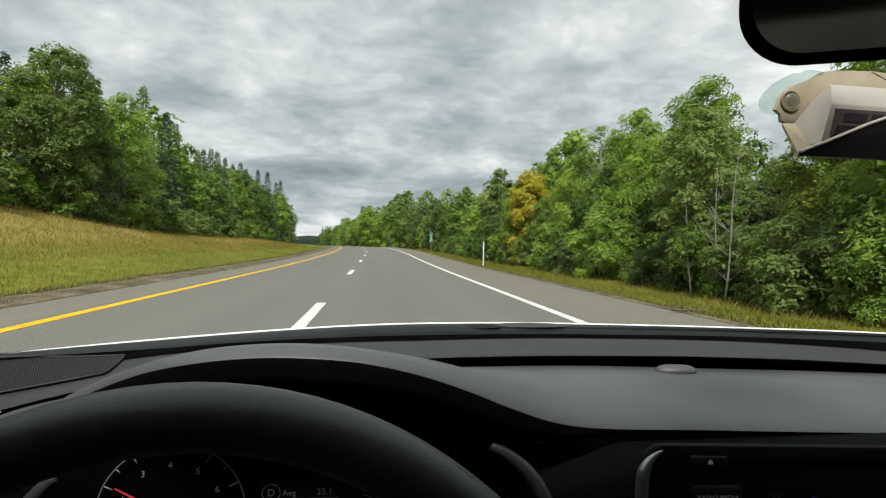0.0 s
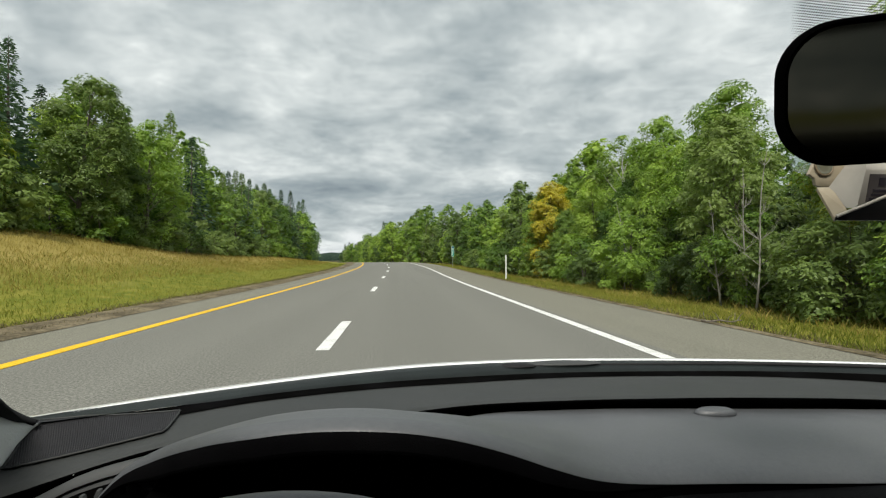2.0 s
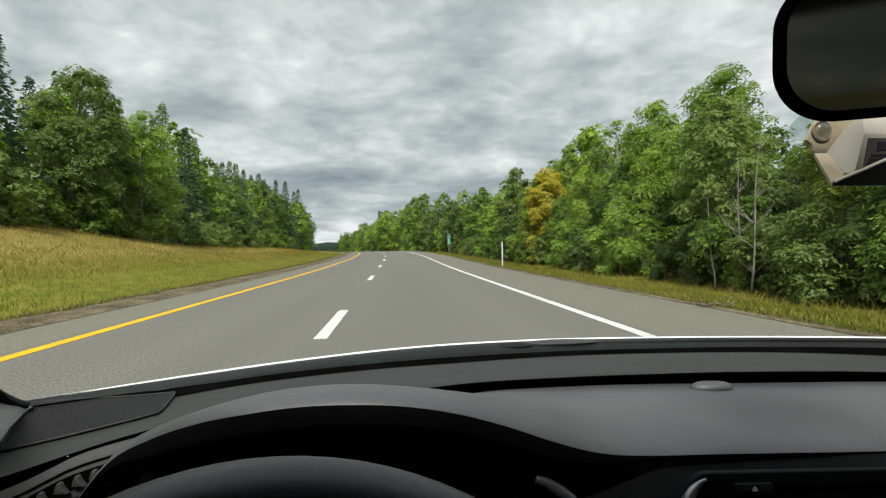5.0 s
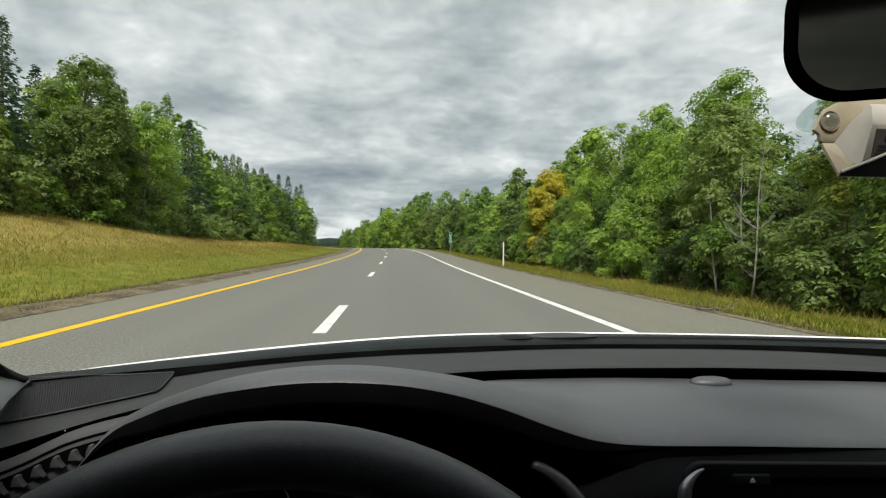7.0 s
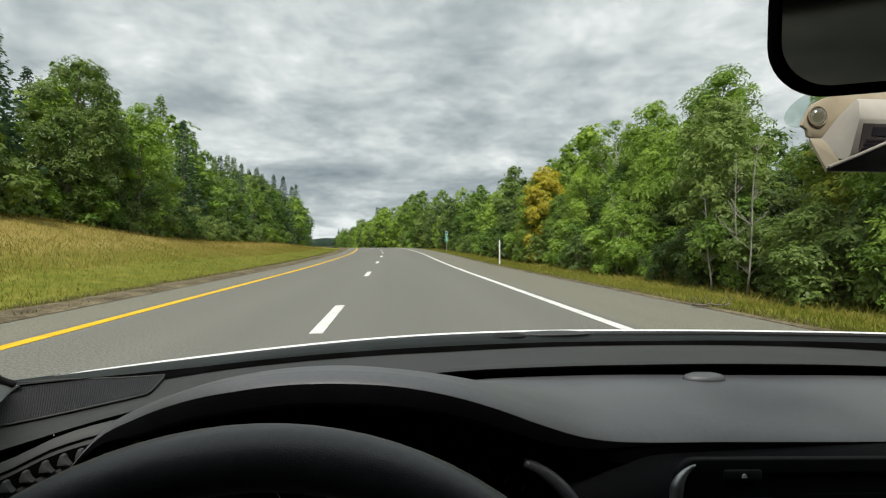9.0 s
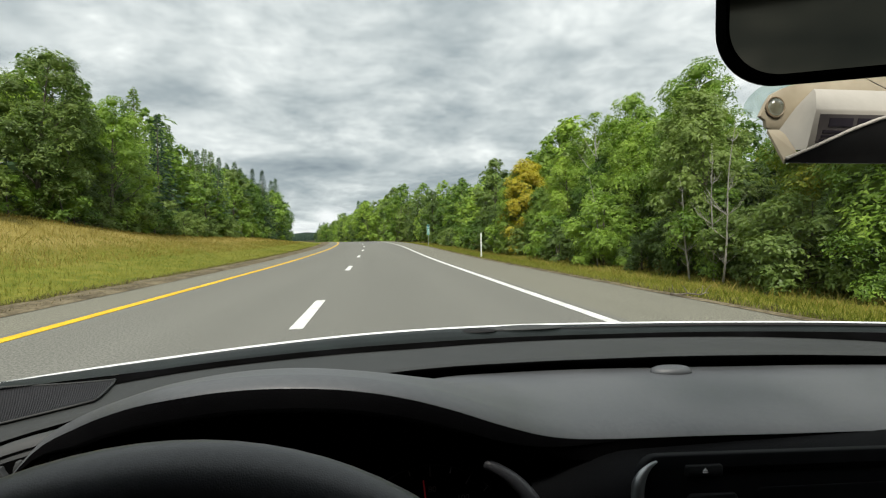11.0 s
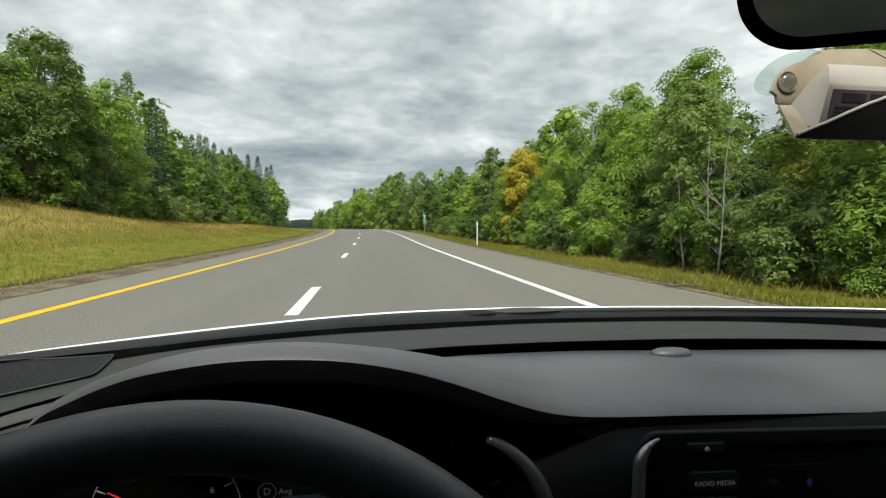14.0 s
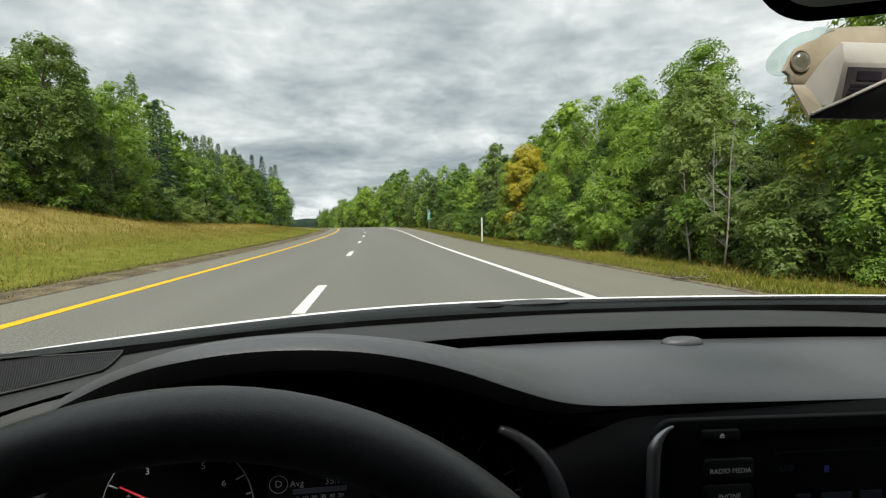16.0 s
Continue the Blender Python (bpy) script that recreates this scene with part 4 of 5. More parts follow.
def fallen_branch(x, y):
    """A broken dead branch lying at the edge of the asphalt."""
    r = np.random.default_rng(91)
    b = thing("fallen_branch", "broken brown branch lying at the road's edge", "branch", (x, y, land(x, y) + 0.03))
    main = [np.array([-0.35 + 0.11 * k, 0.05 * math.sin(k), 0.03 + 0.015 * math.cos(2 * k)]) for k in range(8)]
    part("stem", mesh_of(*tube(main, [0.022 - 0.002 * k for k in range(8)], 6)), BARK, b)
    for k in range(6):
        start = main[1 + k]
        end = start + np.array([r.normal() * 0.16, r.normal() * 0.16, r.uniform(0.05, 0.2)])
        part("twig", mesh_of(*tube([start, (start + end) / 2 + r.normal(size=3) * 0.02, end], [0.009, 0.006, 0.003], 5)), BARK, b)
    return b


fallen_branch(5.65, 8.63)


# ---- the car ----
BASE = Vector((0.37, 0.6, 0.0))
car = thing("car", "white saloon car with a dark grey dashboard interior", "car", BASE)


def cpart(name, shape, mat, parent=None, label=""):
    """A part of the car, built in the frame whose origin is between the driver's eyes."""
    ob = part(name, shape, mat, parent or car, label)
    if parent is None:
        ob.location = Vector((0, 0, EYE)) - BASE
    return ob


def sheet(rows, split=None, flip=False):
    v, f = grid_mesh(rows)
    return mesh_of(v, [q[::-1] for q in f] if flip else f, split=split)


def curve_line(points, n=33):
    """Points evenly along a smooth line through the given ones."""
    p = np.array(points)
    t = np.linspace(0, len(p) - 1, n)
    flat = np.stack([np.interp(t, range(len(p)), p[:, c]) for c in range(3)], 1)
    for _ in range(3):
        flat[1:-1] = (flat[:-2] + 2 * flat[1:-1] + flat[2:]) / 4
    return flat


def glass_y(x):
    """Where the windshield meets the dash: bowed forward in the middle."""
    return 0.80 - 0.5 * (x - 0.37) ** 2


GLASS_Z = [(-0.46, -0.143), (-0.36, -0.146), (-0.26, -0.1493), (-0.06, -0.1537), (0.14, -0.1592), (0.34, -0.1625), (0.44, -0.1630), (0.64, -0.1603), (0.84, -0.156), (1.2, -0.145)]
HOOD_NEAR = [(-0.46, -0.1465), (-0.36, -0.1439), (-0.16, -0.1424), (0.04, -0.1426), (0.24, -0.1460), (0.44, -0.1488), (0.64, -0.1480), (0.84, -0.1440), (1.2, -0.139)]
HOOD_FAR = [(-0.46, -0.1600), (-0.36, -0.1598), (-0.16, -0.1599), (0.04, -0.1605), (0.24, -0.1635), (0.44, -0.1654), (0.64, -0.1638), (0.84, -0.1590), (1.2, -0.152)]
wide = np.linspace(-0.46, 1.2, 84)
gz, hn, hf = (curve_at(t, wide)[:, 0] for t in (GLASS_Z, HOOD_NEAR, HOOD_FAR))

# hood: rear edge, shallow crown, long fall to the nose
rows = []
for dy, pick in ((0.048, lambda i: hn[i] - 0.016), (0.05, lambda i: hn[i] - 0.0045), (0.058, lambda i: hn[i] - 0.0050), (0.14, lambda i: hf[i] - 0.0030), (0.22, lambda i: hf[i] - 0.018),
                 (0.45, lambda i: hf[i] - 0.070), (0.8, lambda i: hf[i] - 0.165), (1.05, lambda i: hf[i] - 0.26), (1.12, lambda i: hf[i] - 0.36)):
    rows.append([(x, glass_y(x) + dy, pick(i)) for i, x in enumerate(wide)])
cpart("hood", sheet(rows), PAINT, None, "white painted hood seen edge-on")
# cowl panel in the gap between glass and hood
rows = [[(x, glass_y(x) + dy, gz[i] + k * (hn[i] - 0.0055 - gz[i])) for i, x in enumerate(wide)] for dy, k in ((0.002, -0.5), (0.006, 0.0), (0.016, 0.35), (0.030, 0.72), (0.046, 0.98), (0.052, 0.5))]
cpart("cowl_panel", sheet(rows), COWL, None, "dark plastic cowl under the windshield")
# wiper resting along the cowl
wz = [(x, glass_y(x) + 0.028, float(curve_at(GLASS_Z, [x])[0, 0]) + 0.0055) for x in np.linspace(0.22, 0.92, 22)]
wiper = cpart("wiper", mesh_of(*tube(wz, [0.0025] * 8 + [0.0032] * 14, 6)), RUBBER, None, "black wiper blade at rest")
cap = bmesh.new()
bmesh.ops.create_uvsphere(cap, u_segments=14, v_segments=8, radius=1, matrix=Matrix.Translation((0.205, glass_y(0.205) + 0.032, -0.1545)) @ Matrix.Diagonal((0.032, 0.013, 0.0045, 1)))
part("wiper_cap", cap, RUBBER, wiper, "domed black wiper pivot cap")
arm = bmesh.new()
bmesh.ops.create_uvsphere(arm, u_segments=16, v_segments=8, radius=1, matrix=Matrix.Translation((0.285, glass_y(0.285) + 0.034, -0.1545)) @ Matrix.Diagonal((0.068, 0.014, 0.0052, 1)))
part("wiper_arm", arm, VENT, wiper, "grey wiper arm root")

# windshield pane and its black border
def screen(x, v):
    i = float(curve_at(GLASS_Z, [x])[0, 0])
    u = (x - 0.37) / 0.73
    top = Vector((0.37 + (x - 0.37) * 0.80, -0.06 - 0.20 * u * u, 0.345 - 0.035 * u * u))
    low = Vector((x, glass_y(x) + 0.004, i))
    p = low.lerp(top, v)
    return p + Vector((0, 0.35, 0.6)) * 0.035 * math.sin(math.pi * v)


rows = [[screen(x, v) for x in np.linspace(-0.36, 1.10, 30)] for v in np.linspace(0, 1, 16)]
pane = cpart("windshield", sheet(rows), GLASS, None, "clear curved windshield")
pane.visible_shadow = False
for sx in (-1, 1):
    x0 = 0.37 + sx * 0.73
    rows = [[screen(x0 + sx * k, v) + Vector((0, -0.004, 0)) for k in (-0.003, 0.015, 0.03)] for v in np.linspace(0, 1, 16)]
    cpart("windshield_border", sheet(rows, flip=sx < 0), RUBBER, None, "black border of the windshield")

# roof header along the top of the glass: unseen, added to block overhead sky light
rows = [[screen(x, v) + Vector((0, -0.010, -0.012)) for x in np.linspace(-0.36, 1.10, 24)] for v in np.linspace(0.70, 1.03, 8)]
under = [[p + Vector((0, -0.012, -0.016)) for p in r] for r in rows]
cpart("roof_header", sheet(under[::-1] + rows, flip=True), LINER, None, "grey roof header above the windshield")

# dotted shade band round the mirror mount
dots_v, dots_f = [], []
for iv in range(66):
    v = 0.592 + 0.0017 * iv
    start = 0.232 + 0.8 * (0.617 - v)
    for ix in range(92):
        x = start + 0.0019 * (ix + 0.5 * (iv % 2))
        corner = max(0.0, 0.010 - (x - start)) ** 2 + max(0.0, 0.010 - (v - 0.592)) ** 2
        if corner > 0.010**2:
            continue
        r = 0.00066 * min(1.0, 0.40 + (x - start) / 0.014)
        c = screen(x, v) + Vector((0, -0.0020, -0.0020))
        du, dv = Vector((r, 0, 0)), (screen(x, v + 0.01) - screen(x, v)).normalized() * r
        n = len(dots_v)
        dots_v += [c - du, c - dv, c + du, c + dv]
        dots_f.append((n, n + 1, n + 2, n + 3))
cpart("dot_band", mesh_of(dots_v, dots_f, smooth=False), RUBBER, None, "dotted black shade band")

# far shelf of the dashboard under the glass, with its rounded front ridge
FRONT = [(-0.46, 0.425, -0.207), (-0.345, 0.462, -0.187), (-0.25, 0.500, -0.166), (-0.17, 0.515, -0.153), (-0.05, 0.56, -0.156), (0.10, 0.638, -0.164), (0.24, 0.645, -0.1628),
         (0.34, 0.645, -0.163), (0.44, 0.645, -0.164), (0.54, 0.645, -0.1667), (0.64, 0.645, -0.1705), (0.80, 0.640, -0.178), (1.2, 0.60, -0.19)]
fr = curve_at(FRONT, wide)


def shelf_line(i, dy):
    """Just over the shelf, dy from the foot of the glass."""
    run = glass_y(wide[i]) + 0.006 - fr[i][0]
    k = min(1.0, (run - 0.006 + dy) / run)
    return fr[i][1] + (gz[i] - 0.002 - fr[i][1]) * k - 0.003 * math.sin(math.pi * k) + 0.0012


rows = []
for k in (1.03, 1.0, 0.9, 0.75, 0.5, 0.28, 0.12, 0.04, 0.0):
    row = []
    for i, x in enumerate(wide):
        y1, z1 = glass_y(x) + 0.006, gz[i] - 0.002
        sag = -0.003 * math.sin(math.pi * min(k, 1.0))
        row.append((x, fr[i][0] + (y1 - fr[i][0]) * k, fr[i][1] + (z1 - fr[i][1]) * min(k, 1.0) + sag - (0.02 if k > 1 else 0) - (0.0018 if k == 0.0 else 0)))
    rows.append(row)
# undercut of the ridge, its shade put in as near-black colour
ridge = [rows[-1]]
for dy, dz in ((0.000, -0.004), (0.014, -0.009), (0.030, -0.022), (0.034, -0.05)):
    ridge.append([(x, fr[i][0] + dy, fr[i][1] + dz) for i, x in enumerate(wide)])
cpart("ridge_recess", sheet(ridge, flip=True), BLACK_AND_SHADE, None, "dark undercut below the dashboard ridge")
# black strip laid over the shelf, standing in for the dark gap
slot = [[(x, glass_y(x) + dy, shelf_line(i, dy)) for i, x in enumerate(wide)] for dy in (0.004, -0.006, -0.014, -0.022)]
cpart("defroster_gap", sheet(slot, flip=True), BLACK_AND_SHADE, None, "black gap where the glass meets the dashboard")
dashboard = cpart("dashboard", sheet(rows, flip=True), SHELF, None, "dark grey grained dashboard top")

# padded brow over the instruments running on into the passenger pad
PAD = [
    (-0.300, 0.470, -0.276, 0.476, -0.270, 0.483, -0.268, 0.502, -0.275, 0.510, -0.290),
    (-0.278, 0.463, -0.226, 0.473, -0.2276, 0.477, -0.235, 0.496, -0.240, 0.505, -0.255),
    (-0.240, 0.462, -0.1757, 0.465, -0.1746, 0.467, -0.1745, 0.485, -0.186, 0.495, -0.205),
    (-0.200, 0.448, -0.1521, 0.4525, -0.1480, 0.455, -0.1465, 0.475, -0.155, 0.490, -0.195),
    (-0.140, 0.400, -0.1238, 0.420, -0.1208, 0.445, -0.1245, 0.475, -0.135, 0.500, -0.19),
    (-0.100, 0.375, -0.1110, 0.400, -0.1085, 0.441, -0.1145, 0.480, -0.130, 0.510, -0.19),
    (-0.060, 0.368, -0.1050, 0.395, -0.1035, 0.440, -0.1100, 0.485, -0.128, 0.520, -0.19),
    (-0.020, 0.365, -0.1040, 0.393, -0.1025, 0.440, -0.1097, 0.490, -0.128, 0.530, -0.19),
    (0.020, 0.368, -0.1080, 0.396, -0.1065, 0.442, -0.1138, 0.500, -0.133, 0.560, -0.19),
    (0.060, 0.376, -0.1180, 0.405, -0.1155, 0.450, -0.1215, 0.530, -0.145, 0.620, -0.186),
    (0.100, 0.388, -0.1335, 0.418, -0.1295, 0.465, -0.1330, 0.560, -0.158, 0.650, -0.184),
    (0.140, 0.405, -0.1530, 0.432, -0.1470, 0.480, -0.1470, 0.570, -0.166, 0.657, -0.1815),
    (0.190, 0.432, -0.1760, 0.456, -0.1680, 0.500, -0.1640, 0.580, -0.172, 0.657, -0.1805),
    (0.240, 0.450, -0.1885, 0.472, -0.1795, 0.515, -0.1745, 0.585, -0.1755, 0.657, -0.1800),
    (0.340, 0.455, -0.1939, 0.478, -0.1855, 0.520, -0.1800, 0.590, -0.1780, 0.657, -0.1810),
]
PAD += [(x, 0.455 + 0.03 * (x - 0.34), -0.1939 + dz, 0.478 + 0.03 * (x - 0.34), -0.1855 + dz, 0.52, -0.180 + dz * 0.9, 0.59, -0.178 + dz * 0.7, 0.657, -0.181 + dz * 0.62)
        for x, dz in ((0.44, -0.0050), (0.54, -0.0095), (0.64, -0.0140), (0.80, -0.0230), (1.20, -0.0420))]
px_ = np.linspace(-0.300, 1.2, 150)
pc = curve_at(PAD, px_)
rows_top, rows_low = [], []
for k in range(4, -1, -1):
    rows_top.append([(x, pc[i][2 * k], pc[i][2 * k + 1]) for i, x in enumerate(px_)])
    if k:
        rows_top.append([(x, *(0.5 * (pc[i][2 * k:2 * k + 2] + pc[i][2 * k - 2:2 * k]) + (0, 0.0012 + (0.0024 * (1 - smooth(0.10, 0.24, float(x))) * smooth(-0.21, -0.12, float(x)) if k == 1 else 0)))) for i, x in enumerate(px_)])
rows_top.append([(x, pc[i][0] - 0.0008, pc[i][1] - 0.0012) for i, x in enumerate(px_)])
cpart("dash_pad", sheet(rows_top, flip=True), DASH, None, "soft dark grey pad rising into the instrument brow")
# lip of the same pad, painted black where it turns from the windshield light
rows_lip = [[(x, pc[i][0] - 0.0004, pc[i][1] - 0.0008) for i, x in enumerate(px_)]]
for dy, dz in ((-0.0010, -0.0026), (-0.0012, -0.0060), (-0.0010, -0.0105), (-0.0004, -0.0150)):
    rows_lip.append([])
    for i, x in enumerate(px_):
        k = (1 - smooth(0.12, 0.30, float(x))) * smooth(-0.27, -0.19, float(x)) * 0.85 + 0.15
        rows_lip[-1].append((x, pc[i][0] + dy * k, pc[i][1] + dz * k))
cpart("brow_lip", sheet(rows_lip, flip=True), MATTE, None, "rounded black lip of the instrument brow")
# pad underside, its shade likewise given by the black colour
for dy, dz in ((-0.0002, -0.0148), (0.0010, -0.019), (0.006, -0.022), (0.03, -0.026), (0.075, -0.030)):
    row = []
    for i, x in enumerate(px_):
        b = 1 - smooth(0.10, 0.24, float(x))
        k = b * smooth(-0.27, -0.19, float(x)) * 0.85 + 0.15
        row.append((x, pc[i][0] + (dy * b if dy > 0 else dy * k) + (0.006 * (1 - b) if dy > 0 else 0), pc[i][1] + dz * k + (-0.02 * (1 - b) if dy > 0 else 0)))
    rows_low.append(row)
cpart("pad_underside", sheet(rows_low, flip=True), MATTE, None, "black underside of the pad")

# sensor dome on the pad
sensor = bmesh.new()
bmesh.ops.create_uvsphere(sensor, u_segments=24, v_segments=12, radius=1)
for v in sensor.verts:
    k = min(1.0, 1.5 * max(0.0, v.co.z)) ** 0.7
    v.co = Vector((0.4213 + v.co.x * 0.0285, 0.624 + v.co.y * 0.014, -0.1795 + 0.0088 * k - 0.003))
for f in sensor.faces:
    f.smooth = True
cpart("light_sensor", sensor, DASH, None, "low dark grey sensor dome")

# speaker grille with fine ribs
def shelf(x, y):
    """Height of the dashboard's far shelf."""
    fy, fz = curve_at(FRONT, [x])[0]
    y1, z1 = glass_y(x) + 0.006, float(curve_at(GLASS_Z, [x])[0, 0]) - 0.002
    k = min(1.0, max(0.0, (y - fy) / (y1 - fy)))
    return fz + (z1 - fz) * k - 0.003 * math.sin(math.pi * k)


def on_shelf(x, y):
    return Vector((x, y, shelf(x, y)))


GA, GB, GC, GD = on_shelf(-0.363, 0.556), on_shelf(-0.239, 0.607), on_shelf(-0.2335, 0.547), on_shelf(-0.353, 0.494)
def grille_at(u, v, up):
    p = GD.lerp(GC, u).lerp(GA.lerp(GB, u), v)
    return Vector((p.x, p.y, shelf(p.x, p.y) + up))


rows = [[grille_at(u / 12, 0.93 * v / 8, 0.0022) for u in range(13)] for v in range(9)]
grille = cpart("speaker_grille", sheet(rows), DASH_DARK, None, "black ribbed loudspeaker grille")
pieces = []
for i in range(74):
    g = 52 + 292 * (i + 0.5) / 74
    v0, v1 = max(0.0, (g - 320) / 27), min(0.93, (g - 50) / 45)
    run = [v0 + (v1 - v0) * k / 5 for k in range(6)]
    pieces.append(tube([grille_at(min(1.0, max(0.0, (g - 50 - 45 * v) / (270 - 18 * v))), v, 0.0026) for v in run], [0.0005] * 6, 4))
part("ribs", mesh_of(*merge(*pieces)), DASH_DARK, grille, "fine parallel ribs")
loop = [grille_at(*q, 0.0024) for q in [(0, 0.93 * k / 6) for k in range(7)] + [(k / 6, 0.93) for k in range(1, 6)] + [(0.99, 0.92), (1.0, 0.80)] + [(1, 0.8 - 0.8 * k / 6) for k in range(1, 6)] + [(0.985, 0.02)] + [(1 - k / 6, 0) for k in range(1, 7)]]
part("frame", mesh_of(*tube(loop, [0.0011] * len(loop), 6)), SHELF, grille)

# side air vent below it
va = [(-0.46, 0.420, -0.235), (-0.36, 0.452, -0.206), (-0.3097, 0.470, -0.1899), (-0.2788, 0.485, -0.1768), (-0.2387, 0.500, -0.1691), (-0.17, 0.515, -0.160)]


def vent_at(x, dy, dz):
    y, z = curve_at(va, [x])[0]
    return Vector((x, float(y) + dy, float(z) + dz))


vx = np.linspace(-0.46, -0.17, 24)
vent_rows = [[vent_at(float(x), dy, dz) for x in vx] for dy, dz in ((0.018, -0.004), (0.003, -0.0004), (0.0, 0.0), (-0.003, -0.002), (-0.007, -0.007), (-0.008, -0.0105), (-0.010, -0.014), (-0.014, -0.034), (-0.02, -0.045), (-0.04, -0.10), (-0.06, -0.30))]
vent = cpart("side_vent", sheet(vent_rows[:8], flip=True), VENT, None, "dark grey side air vent panel")
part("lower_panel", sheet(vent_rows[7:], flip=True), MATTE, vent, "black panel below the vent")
sx_ = np.linspace(-0.375, -0.205, 18)
# no real hole: a black sheet over the panel gives the opening's darkness
part("slot", sheet([[vent_at(float(x), dy, dz) for x in sx_] for dy, dz in ((-0.0122, -0.0135), (-0.0132, -0.0190), (-0.0143, -0.0250))], flip=True), BLACK_AND_SHADE, vent, "black opening of the vent")
for i in range(13):
    x = -0.366 + 0.0118 * i
    fin = [(0.0, 0.0044), (0.0026, 0.0040), (0.0036, 0.0008), (0.0056, -0.0022), (0.0078, -0.0048), (-0.0026, -0.0048), (-0.0022, -0.0008)][::-1]
    v, f = moved(prism(fin, -0.0050, 0.0005, 0.0006), Matrix.Translation(vent_at(x, -0.0135, -0.0192)))
    part("vane", mesh_of(v, f, split=40), VENT, vent, "curved grey vane")
rim = [vent_at(float(x), -0.0085, -0.0088) for x in np.linspace(-0.40, -0.20, 18)]
part("trim_strip", mesh_of(*tube(rim, [0.0009] * 18, 6)), BLACK_AND_SHADE, vent, "thin black trim line")
knob = bmesh.new()
bmesh.ops.create_icosphere(knob, subdivisions=1, radius=0.0013, matrix=Matrix.Translation(vent_at(-0.2870, 0.006, 0.0025)))
part("fleck", knob, SIGN_WHITE, vent, "pale fleck of grit")

# pillar trim beside the glass
for x0, sx in ((-0.36, 1), (1.10, -1)):
    rows = []
    for v in np.linspace(0.14, 1, 36):
        e = screen(x0, float(v)) + Vector((-0.004 * sx, -0.016, -0.004))
        rows.append([e + Vector((-0.003 * sx, 0.006, 0.001)), e, e + Vector((-0.004 * sx, -0.02, -0.012)), e + Vector((-0.008 * sx, -0.05, -0.028)), e + Vector((-0.018 * sx, -0.08, -0.05)), e + Vector((-0.06 * sx, -0.11, -0.08))])
    pillar = cpart("pillar_trim", sheet(rows, flip=sx < 0), TRIM, None, "pale grey cloth-textured pillar trim")
    # its foot stands on the dashboard's end, under the rounded corner of the glass
    upper = [(-0.3535, 0.537, -0.1435), (-0.3581, 0.530, -0.1387), (-0.3610, 0.525, -0.1338), (-0.3644, 0.520, -0.1289), (-0.3650, 0.513, -0.1225), (-0.3654, 0.507, -0.1164), (-0.3670, 0.490, -0.0980), (-0.3673, 0.470, -0.0771), (-0.368, 0.44, -0.05)]
    foot = [(-0.3560, 0.543, -0.1480), (-0.3572, 0.536, -0.1520), (-0.3575, 0.5295, -0.1556), (-0.3577, 0.521, -0.1605), (-0.3579, 0.5115, -0.1656), (-0.3579, 0.504, -0.1695), (-0.3578, 0.488, -0.179), (-0.357, 0.4685, -0.189), (-0.355, 0.44, -0.20)]
    place = (lambda p: Vector(p)) if sx > 0 else (lambda p: Vector((0.74 - p[0], p[1], p[2] + 0.002)))
    rows = [[place(p).lerp(place(q), k) + Vector((0.004 * math.sin(math.pi * k) * sx, 0, 0)) for k in (0, 0.15, 0.35, 0.6, 0.85, 1.0)] for p, q in zip(curve_line(upper), curve_line(foot))]
    part("pillar_foot", sheet(rows, flip=sx > 0), TRIM, pillar, "pale grey foot of the pillar trim")
    part("glass_seal", mesh_of(*tube([place(p) + Vector((0.001 * sx, -0.002, 0.001)) for p in curve_line(upper)], [0.0034] * 33, 8)), RUBBER, pillar, "black rubber seal")

# steering wheel
WC, WT = Vector((-0.040, 0.164, -0.263)), 0.295
wheel_frame = Matrix.Translation(WC) @ Matrix.Rotation(-WT, 4, "X")
rim_v, rim_f = [], []
RN, SN = 96, 18
for i in range(RN):
    a = 2 * math.pi * i / RN
    for k in range(SN):
        b = 2 * math.pi * k / SN
        rr = 0.1745 + 0.0138 * math.cos(b)
        rim_v.append(wheel_frame @ Vector((rr * math.sin(a), 0.0165 * math.sin(b), rr * math.cos(a))))
        rim_f.append((i * SN + k, i * SN + (k + 1) % SN, ((i + 1) % RN) * SN + (k + 1) % SN, ((i + 1) % RN) * SN + k))
steering = cpart("steering_wheel", mesh_of(rim_v, rim_f), LEATHER, None, "black grained leather steering wheel")
hub = prism(rounded(0.17, 0.15, 0.05), -0.03, 0.05, 0.02)
part("airbag_cover", mesh_of(*moved(hub, wheel_frame @ Matrix.Translation((0, 0.02, -0.015))), split=50), DASH_DARK, steering, "black centre pad")
for ang in (-95, 95, 180):
    d = Vector((math.sin(radians(ang)), 0, math.cos(radians(ang))))
    pth = [wheel_frame @ (d * 0.06 + Vector((0, 0.03, 0))), wheel_frame @ (d * 0.11 + Vector((0, 0.02, 0))), wheel_frame @ (d * 0.168)]
    part("spoke", mesh_of(*tube(pth, [0.026, 0.02, 0.014], 10)), DASH_DARK, steering)
part("steering_column", mesh_of(*tube([wheel_frame @ Vector((0, 0.06, 0)), Vector((-0.04, 0.44, -0.36))], [0.05, 0.06], 14)), DASH_DARK, steering)

